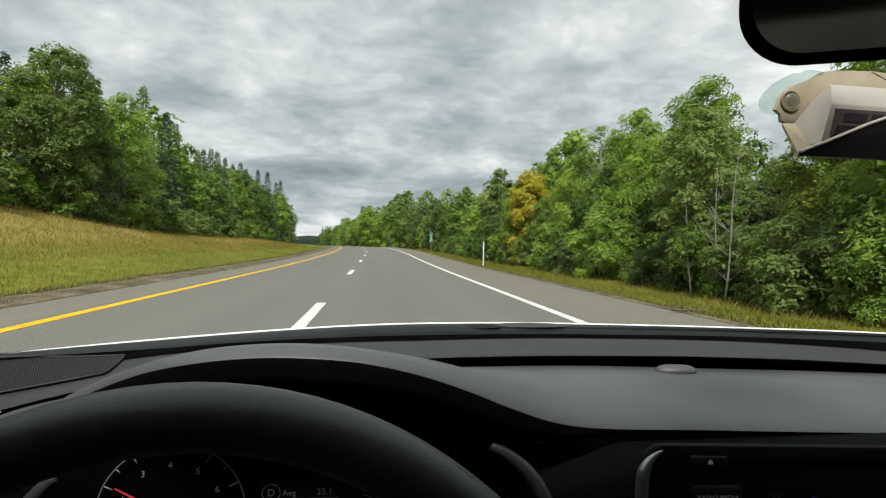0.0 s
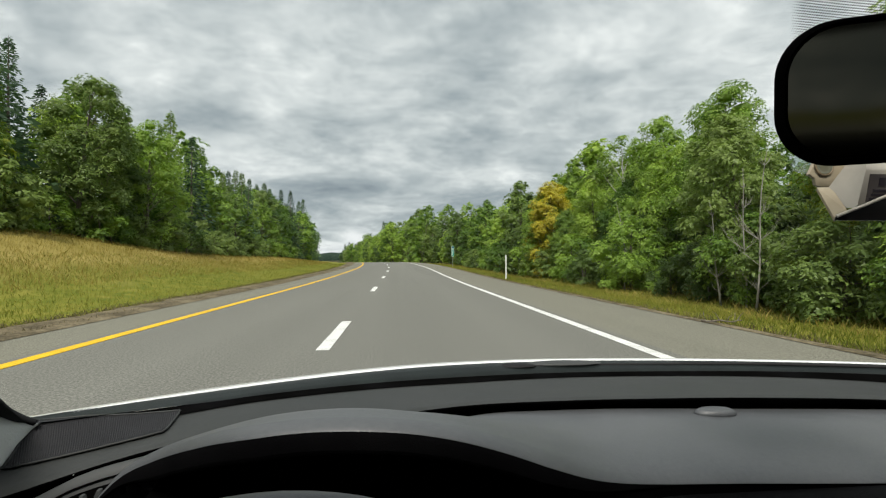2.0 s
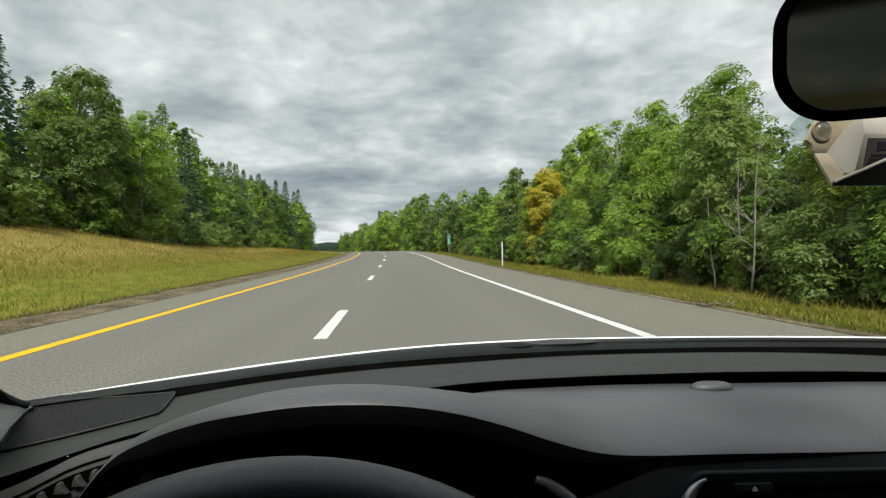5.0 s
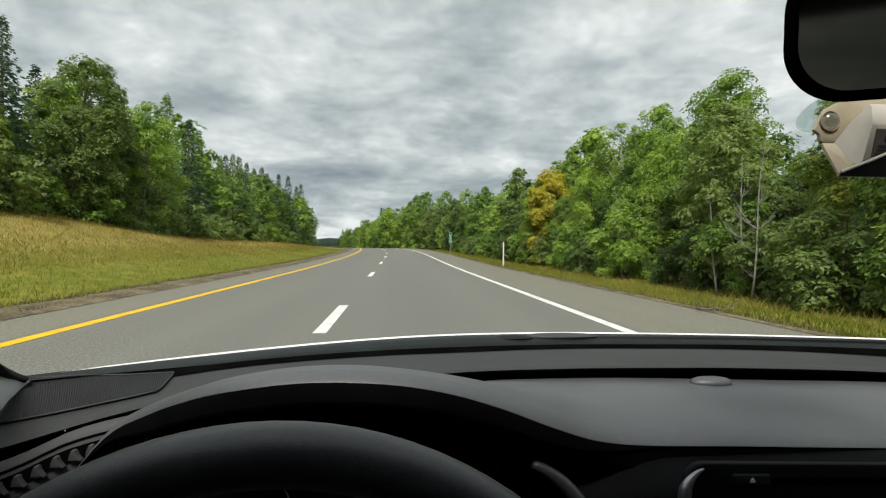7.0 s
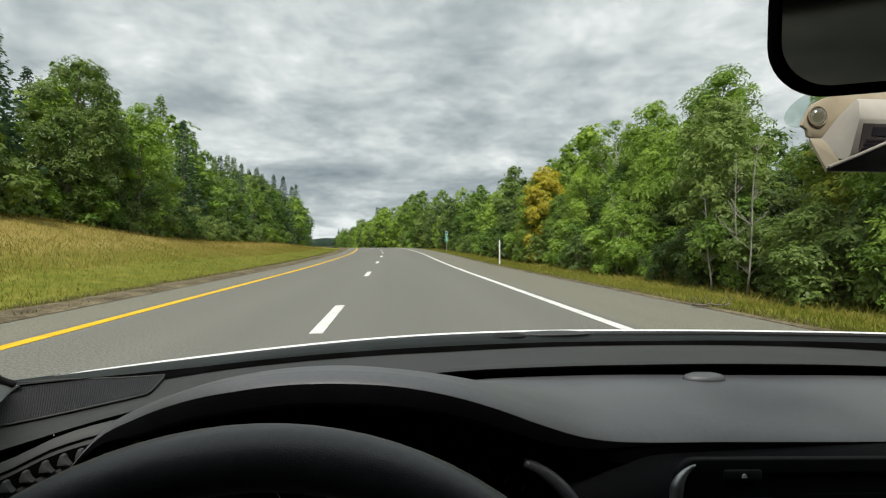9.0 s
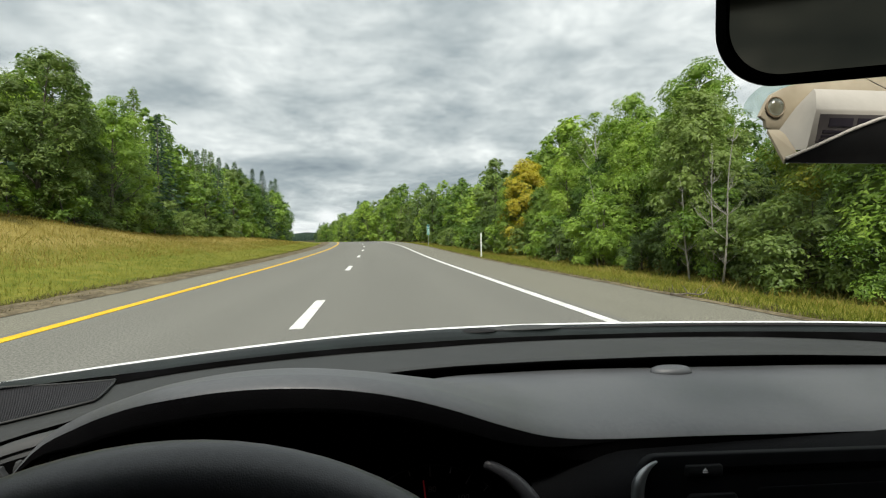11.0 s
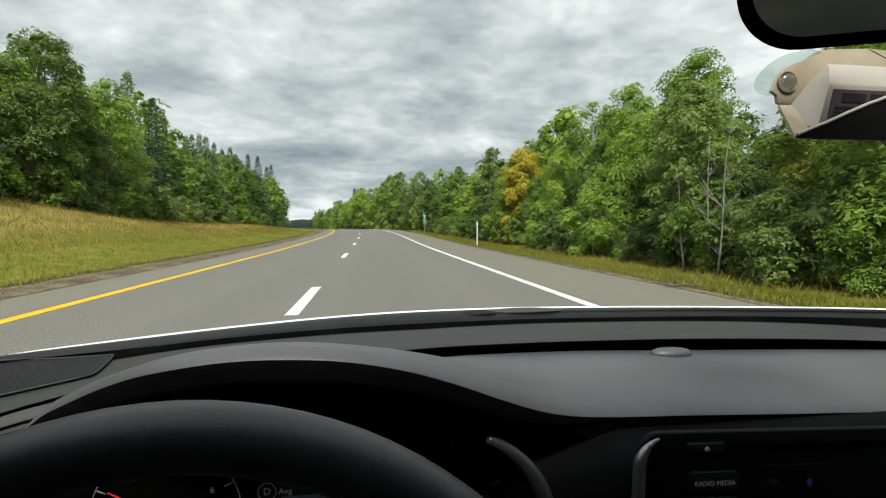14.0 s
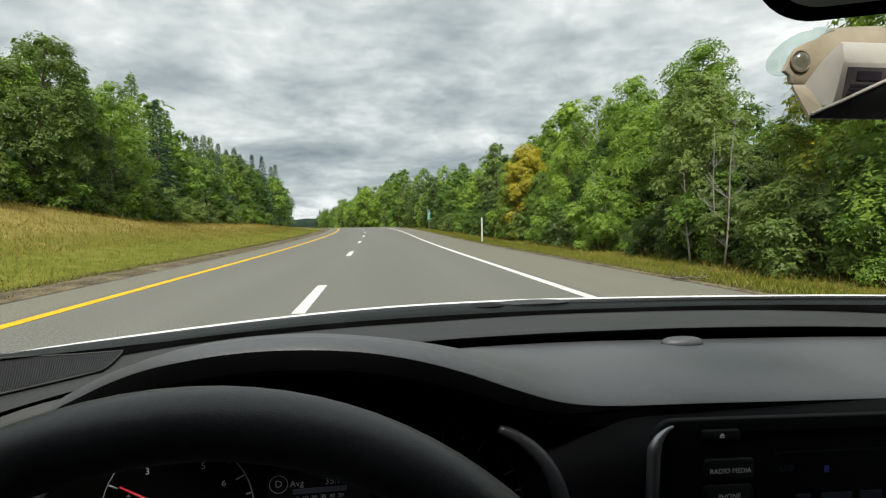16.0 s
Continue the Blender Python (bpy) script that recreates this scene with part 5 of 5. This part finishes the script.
# instrument cluster in the hollow under the brow
face_line = [(-0.27, -0.36), (0.20, -0.36), (0.20, -0.215), (0.13, -0.178), (0.06, -0.148), (-0.03, -0.132), (-0.12, -0.142), (-0.20, -0.175), (-0.26, -0.25)]
cluster = cpart("instrument_panel", mesh_of(*prism(face_line, 0.462, 0.470), smooth=False), BLACK_AND_SHADE, None, "black instrument panel with lit dials")
def dial(cx, cz, r, a0, a1, ticks, words, needle, label):
    ring = [Vector((cx + r * math.sin(radians(a)), 0.456, cz + r * math.cos(radians(a)))) for a in np.linspace(a0, a1, 40)]
    face = part("dial", mesh_of(*tube(ring, [0.0005] * 40, 4)), DIAL_WHITE if cx < 0 else KEY_BLACK, cluster, label)
    for k in range(ticks + 1):
        a = radians(a0 + (a1 - a0) * k / ticks)
        d = Vector((math.sin(a), 0, math.cos(a)))
        c = Vector((cx, 0.4555, cz))
        part("tick", mesh_of(*tube([c + d * (r * (0.86 if k % 2 == 0 else 0.92)), c + d * (r * 0.985)], [0.0006, 0.0006], 4)), DIAL_WHITE if cx < 0 else DIAL_DIM, face)
    for text, a in words:
        d = Vector((math.sin(radians(a)), 0, math.cos(radians(a)))) * r * 0.70
        part("numeral", mesh_of(*moved(lettering(text, 0.0078), Matrix.Translation((cx + d.x, 0.4550, cz + d.z))), smooth=False), DIAL_WHITE if cx < 0 else DIAL_DIM, face)
    d = Vector((math.sin(radians(needle)), 0, math.cos(radians(needle))))
    c = Vector((cx, 0.4525, cz))
    part("needle", mesh_of(*tube([c, c + d * r * 0.84], [0.0016, 0.0007], 4)), DIAL_RED, face, "red lit needle")
    return face


dial(-0.1345, -0.2568, 0.060, -128, 128, 16, [("1", -96), ("2", -65), ("3", -33), ("4", -2), ("5", 30), ("6", 61), ("7", 93)], -60, "rev counter ring")
dial(0.088, -0.278, 0.072, -125, 125, 16, [("20", -100), ("40", -66), ("60", -33), ("80", 2), ("100", 36), ("120", 70), ("140", 102)], -6, "speedometer ring")
display = part("trip_display", mesh_of(*prism(rounded(0.085, 0.075, 0.006), 0.4535, 0.458), split=40), GLOSS_BLACK, cluster, "small trip computer display")
display.location = (-0.020, 0, -0.262)
for text, size, x, z, m in (("D", 0.0085, -0.033, 0.022, DIAL_WHITE), ("Avg", 0.0075, -0.018, 0.0215, DIAL_WHITE), ("35.1", 0.0080, 0.012, 0.0215, DIAL_WHITE), ("0  10  20  30  40  50", 0.0048, 0.001, 0.0085, DIAL_WHITE)):
    part("readout", mesh_of(*moved(lettering(text, size), Matrix.Translation((x, 0.4525, z))), smooth=False), m, display)
part("bar", mesh_of(*moved(prism(rounded(0.045, 0.004, 0.001), 0.4520, 0.4533), Matrix.Translation((0.001, 0, 0.0145))), smooth=False), DIAL_BLUE, display, "blue bar of the trip display")
part("gear_ring", mesh_of(*tube([Vector((-0.033 + 0.0075 * math.sin(q * math.pi / 12), 0.4525, 0.022 + 0.0075 * math.cos(q * math.pi / 12))) for q in range(25)], [0.0003] * 25, 4, cap=False)), DIAL_WHITE, display, "thin pale ring round the gear letter")
for cx, cz, r, a0, a1 in ((0.098, -0.262, 0.082, 22, 130), (-0.150, -0.262, 0.080, -130, -40)):
    ring = [Vector((cx + r * math.sin(radians(a)), 0.405 + 0.012 * abs(math.cos(radians(a))), cz + r * 0.95 * math.cos(radians(a)))) for a in np.linspace(a0, a1, 36)]
    part("bezel", mesh_of(*tube(ring, [0.004 + 0.003 * math.sin(math.pi * k / 35) for k in range(36)], 10)), LEATHER, cluster, "dark polished dial bezel")

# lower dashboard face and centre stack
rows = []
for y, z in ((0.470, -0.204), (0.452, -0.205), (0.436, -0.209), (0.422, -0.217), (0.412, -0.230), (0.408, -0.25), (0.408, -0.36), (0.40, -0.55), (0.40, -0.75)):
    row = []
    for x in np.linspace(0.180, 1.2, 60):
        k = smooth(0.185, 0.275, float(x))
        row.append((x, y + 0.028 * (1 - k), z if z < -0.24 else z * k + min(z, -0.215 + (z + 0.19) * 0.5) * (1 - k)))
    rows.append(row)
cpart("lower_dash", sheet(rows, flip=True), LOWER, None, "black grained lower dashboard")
rows = [[(x, y, z) for x in np.linspace(-0.46, 0.19, 20)] for y, z in ((0.44, -0.345), (0.40, -0.365), (0.38, -0.50), (0.40, -0.75))]
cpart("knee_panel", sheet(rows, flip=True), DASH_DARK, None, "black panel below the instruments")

RX, RZ, RW, RH = 0.425, -0.283, 0.335, 0.190
radio = cpart("radio", mesh_of(*moved(prism(rounded(RW, RH, 0.018), 0.4035, 0.4095, 0.002), Matrix.Translation((RX, 0, RZ))), split=50), GLOSS_BLACK, None, "black car radio with display and keys")
edge = [Vector((RX - RW / 2 - 0.001 + 0.026 * (1 - math.cos(radians(a))), 0.4015, RZ + RH / 2 - 0.028 + 0.026 * math.sin(radians(a)))) for a in np.linspace(68, 0, 12)]
edge += [Vector((RX - RW / 2 - 0.001, 0.4015, RZ + RH / 2 - 0.030 - 0.012 * k)) for k in range(1, 14)]
part("silver_surround", mesh_of(*tube(edge, [0.0010 + 0.0044 * min(1, k / 9) for k in range(len(edge))], 8)), SILVER, radio, "satin silver surround")


def key(x, z, w, h, words, size, name="key"):
    k = part(name, mesh_of(*moved(prism(rounded(w, h, min(w, h) * 0.22, 5), 0.4005, 0.4055, 0.0018), Matrix.Translation((x, 0, z))), split=50), KEY_BLACK, radio, "black push key")
    if words:
        part("legend", mesh_of(*moved(lettering(words, size), Matrix.Translation((x, 0.4000, z))), smooth=False), LEGEND, k, "pale lettering")
    return k


key(0.3250, -0.2310, 0.046, 0.0200, "RADIO MEDIA", 0.0060)
key(0.3250, -0.2530, 0.046, 0.0200, "PHONE", 0.0062)
key(0.3250, -0.2750, 0.046, 0.0200, "", 0.007)
eject = key(0.3160, -0.2010, 0.034, 0.0095, "", 0.006)
tri = [(-0.0022, -0.0008), (0.0022, -0.0008), (0, 0.0016)]
part("legend", mesh_of(*merge(moved(prism(tri, 0.3995, 0.4003), Matrix.Translation((0.316, 0, -0.2000))), moved(prism([(-0.0022, -0.0022), (0.0022, -0.0022), (0.0022, -0.0016), (-0.0022, -0.0016)], 0.3995, 0.4003), Matrix.Translation((0.316, 0, -0.2000)))), smooth=False), LEGEND, eject, "pale eject symbol")
part("disc_slot", box(0.336, 0.560, 0.402, 0.406, -0.2035, -0.1990), BLACK_AND_SHADE, radio, "narrow disc slot")
screen_part = part("display", mesh_of(*moved(prism(rounded(0.170, 0.100, 0.005), 0.4025, 0.4055, 0.001), Matrix.Translation((0.452, 0, -0.268))), split=50), GLOSS_BLACK, radio, "dark radio display")
part("legend", mesh_of(*moved(lettering("USB", 0.0080), Matrix.Translation((0.3790, 0.4018, -0.2320))), smooth=False), DIAL_BLUE, screen_part, "dim lettering")
part("indicator", mesh_of(*moved(prism(rounded(0.004, 0.006, 0.001), 0.4015, 0.4022), Matrix.Translation((0.4170, 0, -0.2340))), smooth=False), DIAL_VIOLET, screen_part, "blue indicator")
for x, w in ((0.396, 0.014), (0.428, 0.030), (0.462, 0.022)):
    part("readout_bar", mesh_of(*moved(prism(rounded(w, 0.0075, 0.001), 0.4015, 0.4022), Matrix.Translation((x, 0, -0.2590))), smooth=False), DIAL_BLUE, screen_part)

turn_at = Vector((0.262, 0.4035, -0.200))
radio.matrix_basis = Matrix.Translation(Vector(radio.location) + turn_at) @ Matrix.Rotation(radians(2.0), 4, "Y") @ Matrix.Translation(-turn_at)

# rear-view mirror
MM = Matrix.Translation((0.3255, 0.196, 0.1075)) @ Matrix.Rotation(radians(-21), 4, "Z") @ Matrix.Rotation(radians(7), 4, "X") @ Matrix.Rotation(radians(-1.0), 4, "Y")
rings = []
for w, h, r, d in ((0.236, 0.0638, 0.0235, -0.0085), (0.240, 0.0680, 0.0255, -0.0100), (0.244, 0.0718, 0.0275, -0.0085), (0.246, 0.0738, 0.028, -0.004), (0.243, 0.0705, 0.027, 0.000), (0.224, 0.054, 0.024, 0.009), (0.16, 0.03, 0.012, 0.024)):
    rings.append([MM @ Vector((px, d, pz)) for px, pz in rounded(w, h, r, 10)])
n = len(rings[0])
mf = [tuple(range(n))] + [(i * n + (k + 1) % n, i * n + k, (i + 1) * n + k, (i + 1) * n + (k + 1) % n) for i in range(len(rings) - 1) for k in range(n)] + [tuple(range(len(rings) * n - 1, (len(rings) - 1) * n - 1, -1))]
mirror = cpart("rear_view_mirror", mesh_of([p for r in rings for p in r], mf, split=50), BLACK_AND_SHADE, None, "black-framed rear-view mirror with dark glass")
part("mirror_glass", mesh_of(*moved(prism(rounded(0.2365, 0.0643, 0.0238, 10), -0.0096, -0.0084), MM), smooth=False), MIRROR, mirror, "dark tinted mirror glass")
part("mirror_stalk", mesh_of(*tube([MM @ Vector((0, 0.02, 0.01)), MM @ Vector((0.0, 0.06, 0.05)), MM @ Vector((0, 0.09, 0.075))], [0.012, 0.009, 0.014], 10)), RUBBER, mirror)

# cabin shell, body sides and wheels
def shell_box(name, x0, x1, y0, y1, z0, z1, mat, label, bevel=0.02):
    return cpart(name, box(x0, x1, y0, y1, z0, z1, bevel), mat, None, label)


shell_box("roof", -0.44, 1.18, -1.78, -0.03, 0.350, 0.372, LINER, "grey headliner under the car roof", 0.008)


def crown(x, y):
    """Height of the outer roof, bowed both ways."""
    u, v = (x - 0.37) / 0.76, (y + 0.95) / 0.9
    return 0.425 - 0.055 * u**4 - 0.022 * u * u - 0.028 * v * v


def thick(ob, depth):
    """Give a sheet of bodywork its thickness."""
    m = ob.modifiers.new("thickness", "SOLIDIFY")
    m.thickness, m.offset = depth, 0.0
    return ob


thick(cpart("roof_skin", sheet([[(x, y, crown(x, y)) for x in np.linspace(-0.39, 1.13, 25)] for y in np.linspace(-1.82, -0.06, 21)]), PAINT, None, "white outer roof panel"), 0.012)
shell_box("floor_pan", -0.48, 1.22, -2.2, 1.9, -0.92, -0.86, CLOTH, "dark floor pan")
shell_box("rear_bulkhead", -0.44, 1.18, -2.25, -2.15, -0.9, 0.0, CLOTH, "dark rear of the cabin")
# unseen pane; its tint is added to limit light from behind and dim the mirror
rows = [[(x, -2.19 + 0.42 * v - 0.05 * ((x - 0.37) / 0.77) ** 2 * (v - 1), 0.0 + 0.365 * v + 0.02 * math.sin(math.pi * v)) for x in np.linspace(-0.40, 1.14, 17)] for v in np.linspace(0, 1, 9)]
rear_pane = cpart("rear_window", sheet(rows), REAR_GLASS, None, "dark tinted rear window")
rear_pane.visible_shadow = True
shell_box("bench_seat", -0.40, 1.14, -1.75, -1.55, -0.75, 0.0, CLOTH, "dark rear bench backrest", 0.04)
for x0, x1, xi in ((-0.535, -0.47, -0.47), (1.21, 1.275, 1.21)):
    sgn = -1 if x0 < 0 else 1
    ny, nz = 96, 15
    skin = []
    for iy in range(ny):
        y = -2.74 + 4.68 * iy / (ny - 1)
        top = -0.125 - 0.03 * smooth(-2.2, -2.74, y) if y < 0.62 else float(np.interp(y, (0.62, 1.1, 1.5, 1.85, 1.95), (-0.205, -0.30, -0.41, -0.56, -0.62)))
        ends = 0.11 * max(0.0, (y - 1.25) / 0.7) ** 2 + 0.09 * max(0.0, (-2.1 - y) / 0.64) ** 2
        skin.append([])
        for iz in range(nz):
            k = iz / (nz - 1)
            z = -0.93 + (top + 0.93) * k
            skin[-1].append((0.37 + sgn * (0.845 + 0.062 * math.sin(math.pi * min(1.0, k * 1.05)) ** 0.8 - ends - 0.02 * k**6), y, z))
    sv, sf = grid_mesh(skin)
    sf = [q for q in sf if min(math.hypot(sum(sv[c][1] for c in q) / 4 - wy, sum(sv[c][2] for c in q) / 4 + 0.79) for wy in (1.30, -1.45)) > 0.37]
    thick(cpart("body_side", mesh_of(sv, sf), PAINT, None, "white curved body side with wheel arches"), 0.016)
    shell_box("roof_rail", min(x0, x1) + 0.16 * (1 if x0 < 0 else -1), max(x0, x1) + 0.22 * (1 if x0 < 0 else -1), -1.72, -0.15, 0.26, 0.345, CLOTH, "roof edge above the side windows")
    shell_box("rear_pillar", min(x0, x1) + 0.06 * (1 if x0 < 0 else -1), max(x0, x1) + 0.1 * (1 if x0 < 0 else -1), -2.1, -1.5, -0.12, 0.06, CLOTH, "rear roof pillar")
    sx = 1 if x0 < 0 else -1
    # added panel, never in view, that keeps side-window light out of the cabin
    wall_yz = [(-2.2, -0.16), (0.50, -0.16), (0.46, -0.09), (-0.12, 0.37), (-1.76, 0.37), (-2.19, 0.0)]
    wv = [(x, y, z) for x in (xi + 0.04 * sx, xi + 0.02 * sx) for y, z in wall_yz]
    cpart("cabin_side", mesh_of(wv, [(0, 1, 2, 3, 4, 5), (11, 10, 9, 8, 7, 6)] + [(i, 6 + i, 6 + (i + 1) % 6, (i + 1) % 6) for i in range(6)], smooth=False), CLOTH, None, "dark cabin side above the door")
    for wy in (1.30, -1.45):
        tyre = []
        for a in range(32):
            for r, dx in ((0.20, -0.08), (0.31, -0.10), (0.33, -0.06), (0.33, 0.06), (0.31, 0.10), (0.20, 0.08)):
                tyre.append(((x0 + x1) / 2 + (0.07 if x0 < 0 else -0.07) + dx, wy + r * math.cos(a * math.pi / 16), -1.12 + 0.33 + r * math.sin(a * math.pi / 16)))
        tf = [(a * 6 + k, a * 6 + (k + 1) % 6, ((a + 1) % 32) * 6 + (k + 1) % 6, ((a + 1) % 32) * 6 + k) for a in range(32) for k in range(6)]
        w = cpart("wheel", mesh_of(tyre, tf, split=50), RUBBER, None, "black tyre on a silver rim")
        disc = [((x0 + x1) / 2 + (0.07 if x0 < 0 else -0.07) + s, wy + 0.2 * math.cos(a * math.pi / 12), -0.79 + 0.2 * math.sin(a * math.pi / 12)) for s in (-0.03, 0.03) for a in range(24)]
        part("rim", mesh_of(disc, [tuple(range(24)), tuple(range(47, 23, -1))] + [(a, 24 + a, 24 + (a + 1) % 24, (a + 1) % 24) for a in range(24)], split=40), SILVER, w, "silver wheel rim")
across = np.linspace(-0.47, 1.21, 29)
nose = [[(x, 1.955 - 0.42 * abs((x - 0.37) / 0.84) ** 2.4 + dy, z) for x in across] for z, dy in ((-0.50, -0.10), (-0.54, -0.03), (-0.60, 0.0), (-0.70, 0.02), (-0.80, 0.0), (-0.92, -0.05))]
thick(cpart("front_bumper", sheet(nose), PAINT, None, "white rounded front bumper"), 0.016)
tail = [[(x, y + 0.20 * abs((x - 0.37) / 0.84) ** 2.6 * (1 if y < -2.5 else 0), z - 0.03 * abs((x - 0.37) / 0.84) ** 3) for x in across] for y, z in ((-2.20, -0.015), (-2.30, -0.075), (-2.50, -0.095), (-2.70, -0.105), (-2.76, -0.13), (-2.78, -0.20), (-2.74, -0.45), (-2.79, -0.62), (-2.78, -0.80), (-2.72, -0.92))]
thick(cpart("trunk", sheet(tail), PAINT, None, "white boot lid and rear bumper"), 0.016)

# toll transponder in its bracket, stuck to the glass by clear cups
tag = thing("toll_transponder", "cream toll transponder in a bracket on the windshield", "toll tag", (0.395, 0.36, EYE + 0.08))
TO = -Vector((0.395, 0.36, 0.08))


def tpart(name, piece, mat, label=""):
    return part(name, mesh_of(*moved(piece, Matrix.Translation(TO)), split=35), mat, tag, label)


# bracket: a thin rear plate with ears, side arms and a front lip
half = [(0.4245, 0.1247), (0.4257, 0.1247), (0.3926, 0.1228), (0.3806, 0.1211), (0.3749, 0.1176), (0.3688, 0.1136), (0.3594, 0.1104), (0.3501, 0.1056), (0.3455, 0.0992), (0.34, 0.0886), (0.3448, 0.0854), (0.3458, 0.0799), (0.3496, 0.0783), (0.36, 0.0785), (0.4245, 0.0785)]
MID = 0.4245
outline = half + [(2 * MID - x, z) for x, z in half[::-1]][1:-1]
plate_part = tpart("bracket", prism(outline, 0.368, 0.371, 0.001), BRACKET, "yellowed plastic bracket plate")
lip_half = [(0.3504, 0.0505), (0.3504, 0.053), (0.3605, 0.0576), (0.3697, 0.0614), (0.3812, 0.0669), (0.3952, 0.0734), (0.4131, 0.0803), (0.4245, 0.0833)]
lip = lip_half + [(2 * MID - x, z) for x, z in lip_half[::-1]][1:]
lv, lf = prism(lip[::-1], 0.3545, 0.3570, 0.0008)
tpart("bracket_apron", ([(x, y - 0.55 * (z - 0.0505), z) for x, y, z in lv], lf), UNDER, "dark grey front apron of the bracket")
lip_line = [(x, 0.3552 - 0.55 * (z - 0.0505), z + 0.0004) for x, z in lip[1:-1]]
tpart("bracket_lip", tube(lip_line, [0.0013] * len(lip_line), 8), CREAM, "curved cream lip of the bracket")
for sgn in (1, -1):
    arm_v = [(0.345, 0.366, 0.0777), (0.3573, 0.366, 0.0779), (0.3619, 0.3555, 0.0572), (0.3504, 0.3555, 0.0518)]
    arm_v = [(x if sgn > 0 else 2 * MID - x, y, z) for x, y, z in arm_v]
    tpart("bracket_arm", (arm_v + [(x, y + 0.001, z - 0.0022) for x, y, z in arm_v], [(0, 1, 2, 3), (7, 6, 5, 4), (0, 4, 5, 1), (1, 5, 6, 2), (2, 6, 7, 3), (3, 7, 4, 0)]), BRACKET, "side arm of the bracket")
side_line = [(0.3545, 0.366, 0.0771), (0.3697, 0.366, 0.0958), (0.3781, 0.359, 0.1078), (0.3771, 0.356, 0.1047), (0.3697, 0.3475, 0.0901), (0.3688, 0.347, 0.0879), (0.3667, 0.3525, 0.0623), (0.365, 0.354, 0.0602), (0.3623, 0.359, 0.0609)]
k = len(side_line)
case_v = side_line + [(2 * MID - x, y, z) for x, y, z in side_line]
case_f = [tuple(range(k)), tuple(range(2 * k - 1, k - 1, -1))] + [(i, k + i, k + (i + 1) % k, (i + 1) % k) for i in range(k)]
case = tpart("case", (case_v, case_f), CREAM, "cream plastic case")


def on_face(x, t, lift):
    """A place on the case's down-turned front, t from its lower to its upper edge."""
    lo, hi = Vector((x, 0.3525, 0.0623)), Vector((x, 0.347, 0.0879))
    return lo.lerp(hi, t) + Vector((0, -0.97, -0.23)) * lift + TO


def flat_on_face(name, x0, x1, t0, t1, lift, mat, label=""):
    vs = [on_face(x0, t0, lift), on_face(x1, t0, lift), on_face(x1, t1, lift), on_face(x0, t1, lift)]
    vs += [on_face(x0, t0, 0), on_face(x1, t0, 0), on_face(x1, t1, 0), on_face(x0, t1, 0)]
    part(name, mesh_of(vs, [(0, 1, 2, 3), (0, 4, 5, 1), (1, 5, 6, 2), (2, 6, 7, 3), (3, 7, 4, 0)], smooth=False), mat, case, label)


# sticker paper is coloured dark to carry the shadow on the case front
flat_on_face("sticker", 0.3728, 0.4762, 0.10, 0.92, 0.0006, LABEL_PAPER, "grey printed sticker")
for x0, x1, t0, t1 in ((0.392, 0.412, 0.58, 0.82), (0.416, 0.440, 0.58, 0.82), (0.388, 0.404, 0.40, 0.47), (0.408, 0.440, 0.40, 0.47), (0.387, 0.410, 0.28, 0.34), (0.414, 0.446, 0.28, 0.34), (0.386, 0.420, 0.16, 0.22)):
    flat_on_face("print", x0 + -0.0112, x1 + -0.0112, t0, t1, 0.0011, LABEL_INK)
for x in (0.3481, 0.5009):
    cup_v, cup_f = [], []
    prof = [(0.0, 0.00), (0.004, 0.02), (0.006, 0.25), (0.012, 0.55), (0.020, 0.88), (0.0245, 0.97), (0.0250, 1.0)]
    slope = Vector((0, 0.50, 0.87)).normalized()
    turn = Vector((0, 0, 1)).rotation_difference(slope).to_matrix()
    side = 1 if x < 0.4 else -1
    apex, rim_at = Vector((x + 0.004 * side, 0.3715, 0.0945)), Vector((x + 0.0225 * side, 0.387, 0.1085))
    for r, h in prof:
        for k in range(20):
            cup_v.append(apex.lerp(rim_at, h) + turn @ Vector((max(r, 0.0003) * math.cos(k * math.pi / 10), max(r, 0.0003) * math.sin(k * math.pi / 10), 0)))
    for i in range(len(prof) - 1):
        cup_f += [(i * 20 + k, i * 20 + (k + 1) % 20, (i + 1) * 20 + (k + 1) % 20, (i + 1) * 20 + k) for k in range(20)]
    cup = tpart("suction_cup", (cup_v, cup_f), CUP, "clear vinyl suction cup")
    button = bmesh.new()
    bmesh.ops.create_uvsphere(button, u_segments=14, v_segments=8, radius=1, matrix=Matrix.Translation(TO + Vector((x + (0.0046 if x < 0.4 else -0.0046), 0.3665, 0.0955))) @ Matrix.Diagonal((0.0065, 0.003, 0.0065, 1)))
    for fc in button.faces:
        fc.smooth = True
    part("cup_button", button, KNOB, cup, "clear knob of the cup")
    hole = [TO + Vector((x + 0.0046 * side + 0.0078 * math.cos(q * math.pi / 10), 0.3672, 0.0955 + 0.0078 * math.sin(q * math.pi / 10))) for q in range(21)]
    part("hole_rim", mesh_of(*tube(hole, [0.0008] * 21, 6, cap=False)), BRACKET_DARK, plate_part, "browned rim of the cup hole")
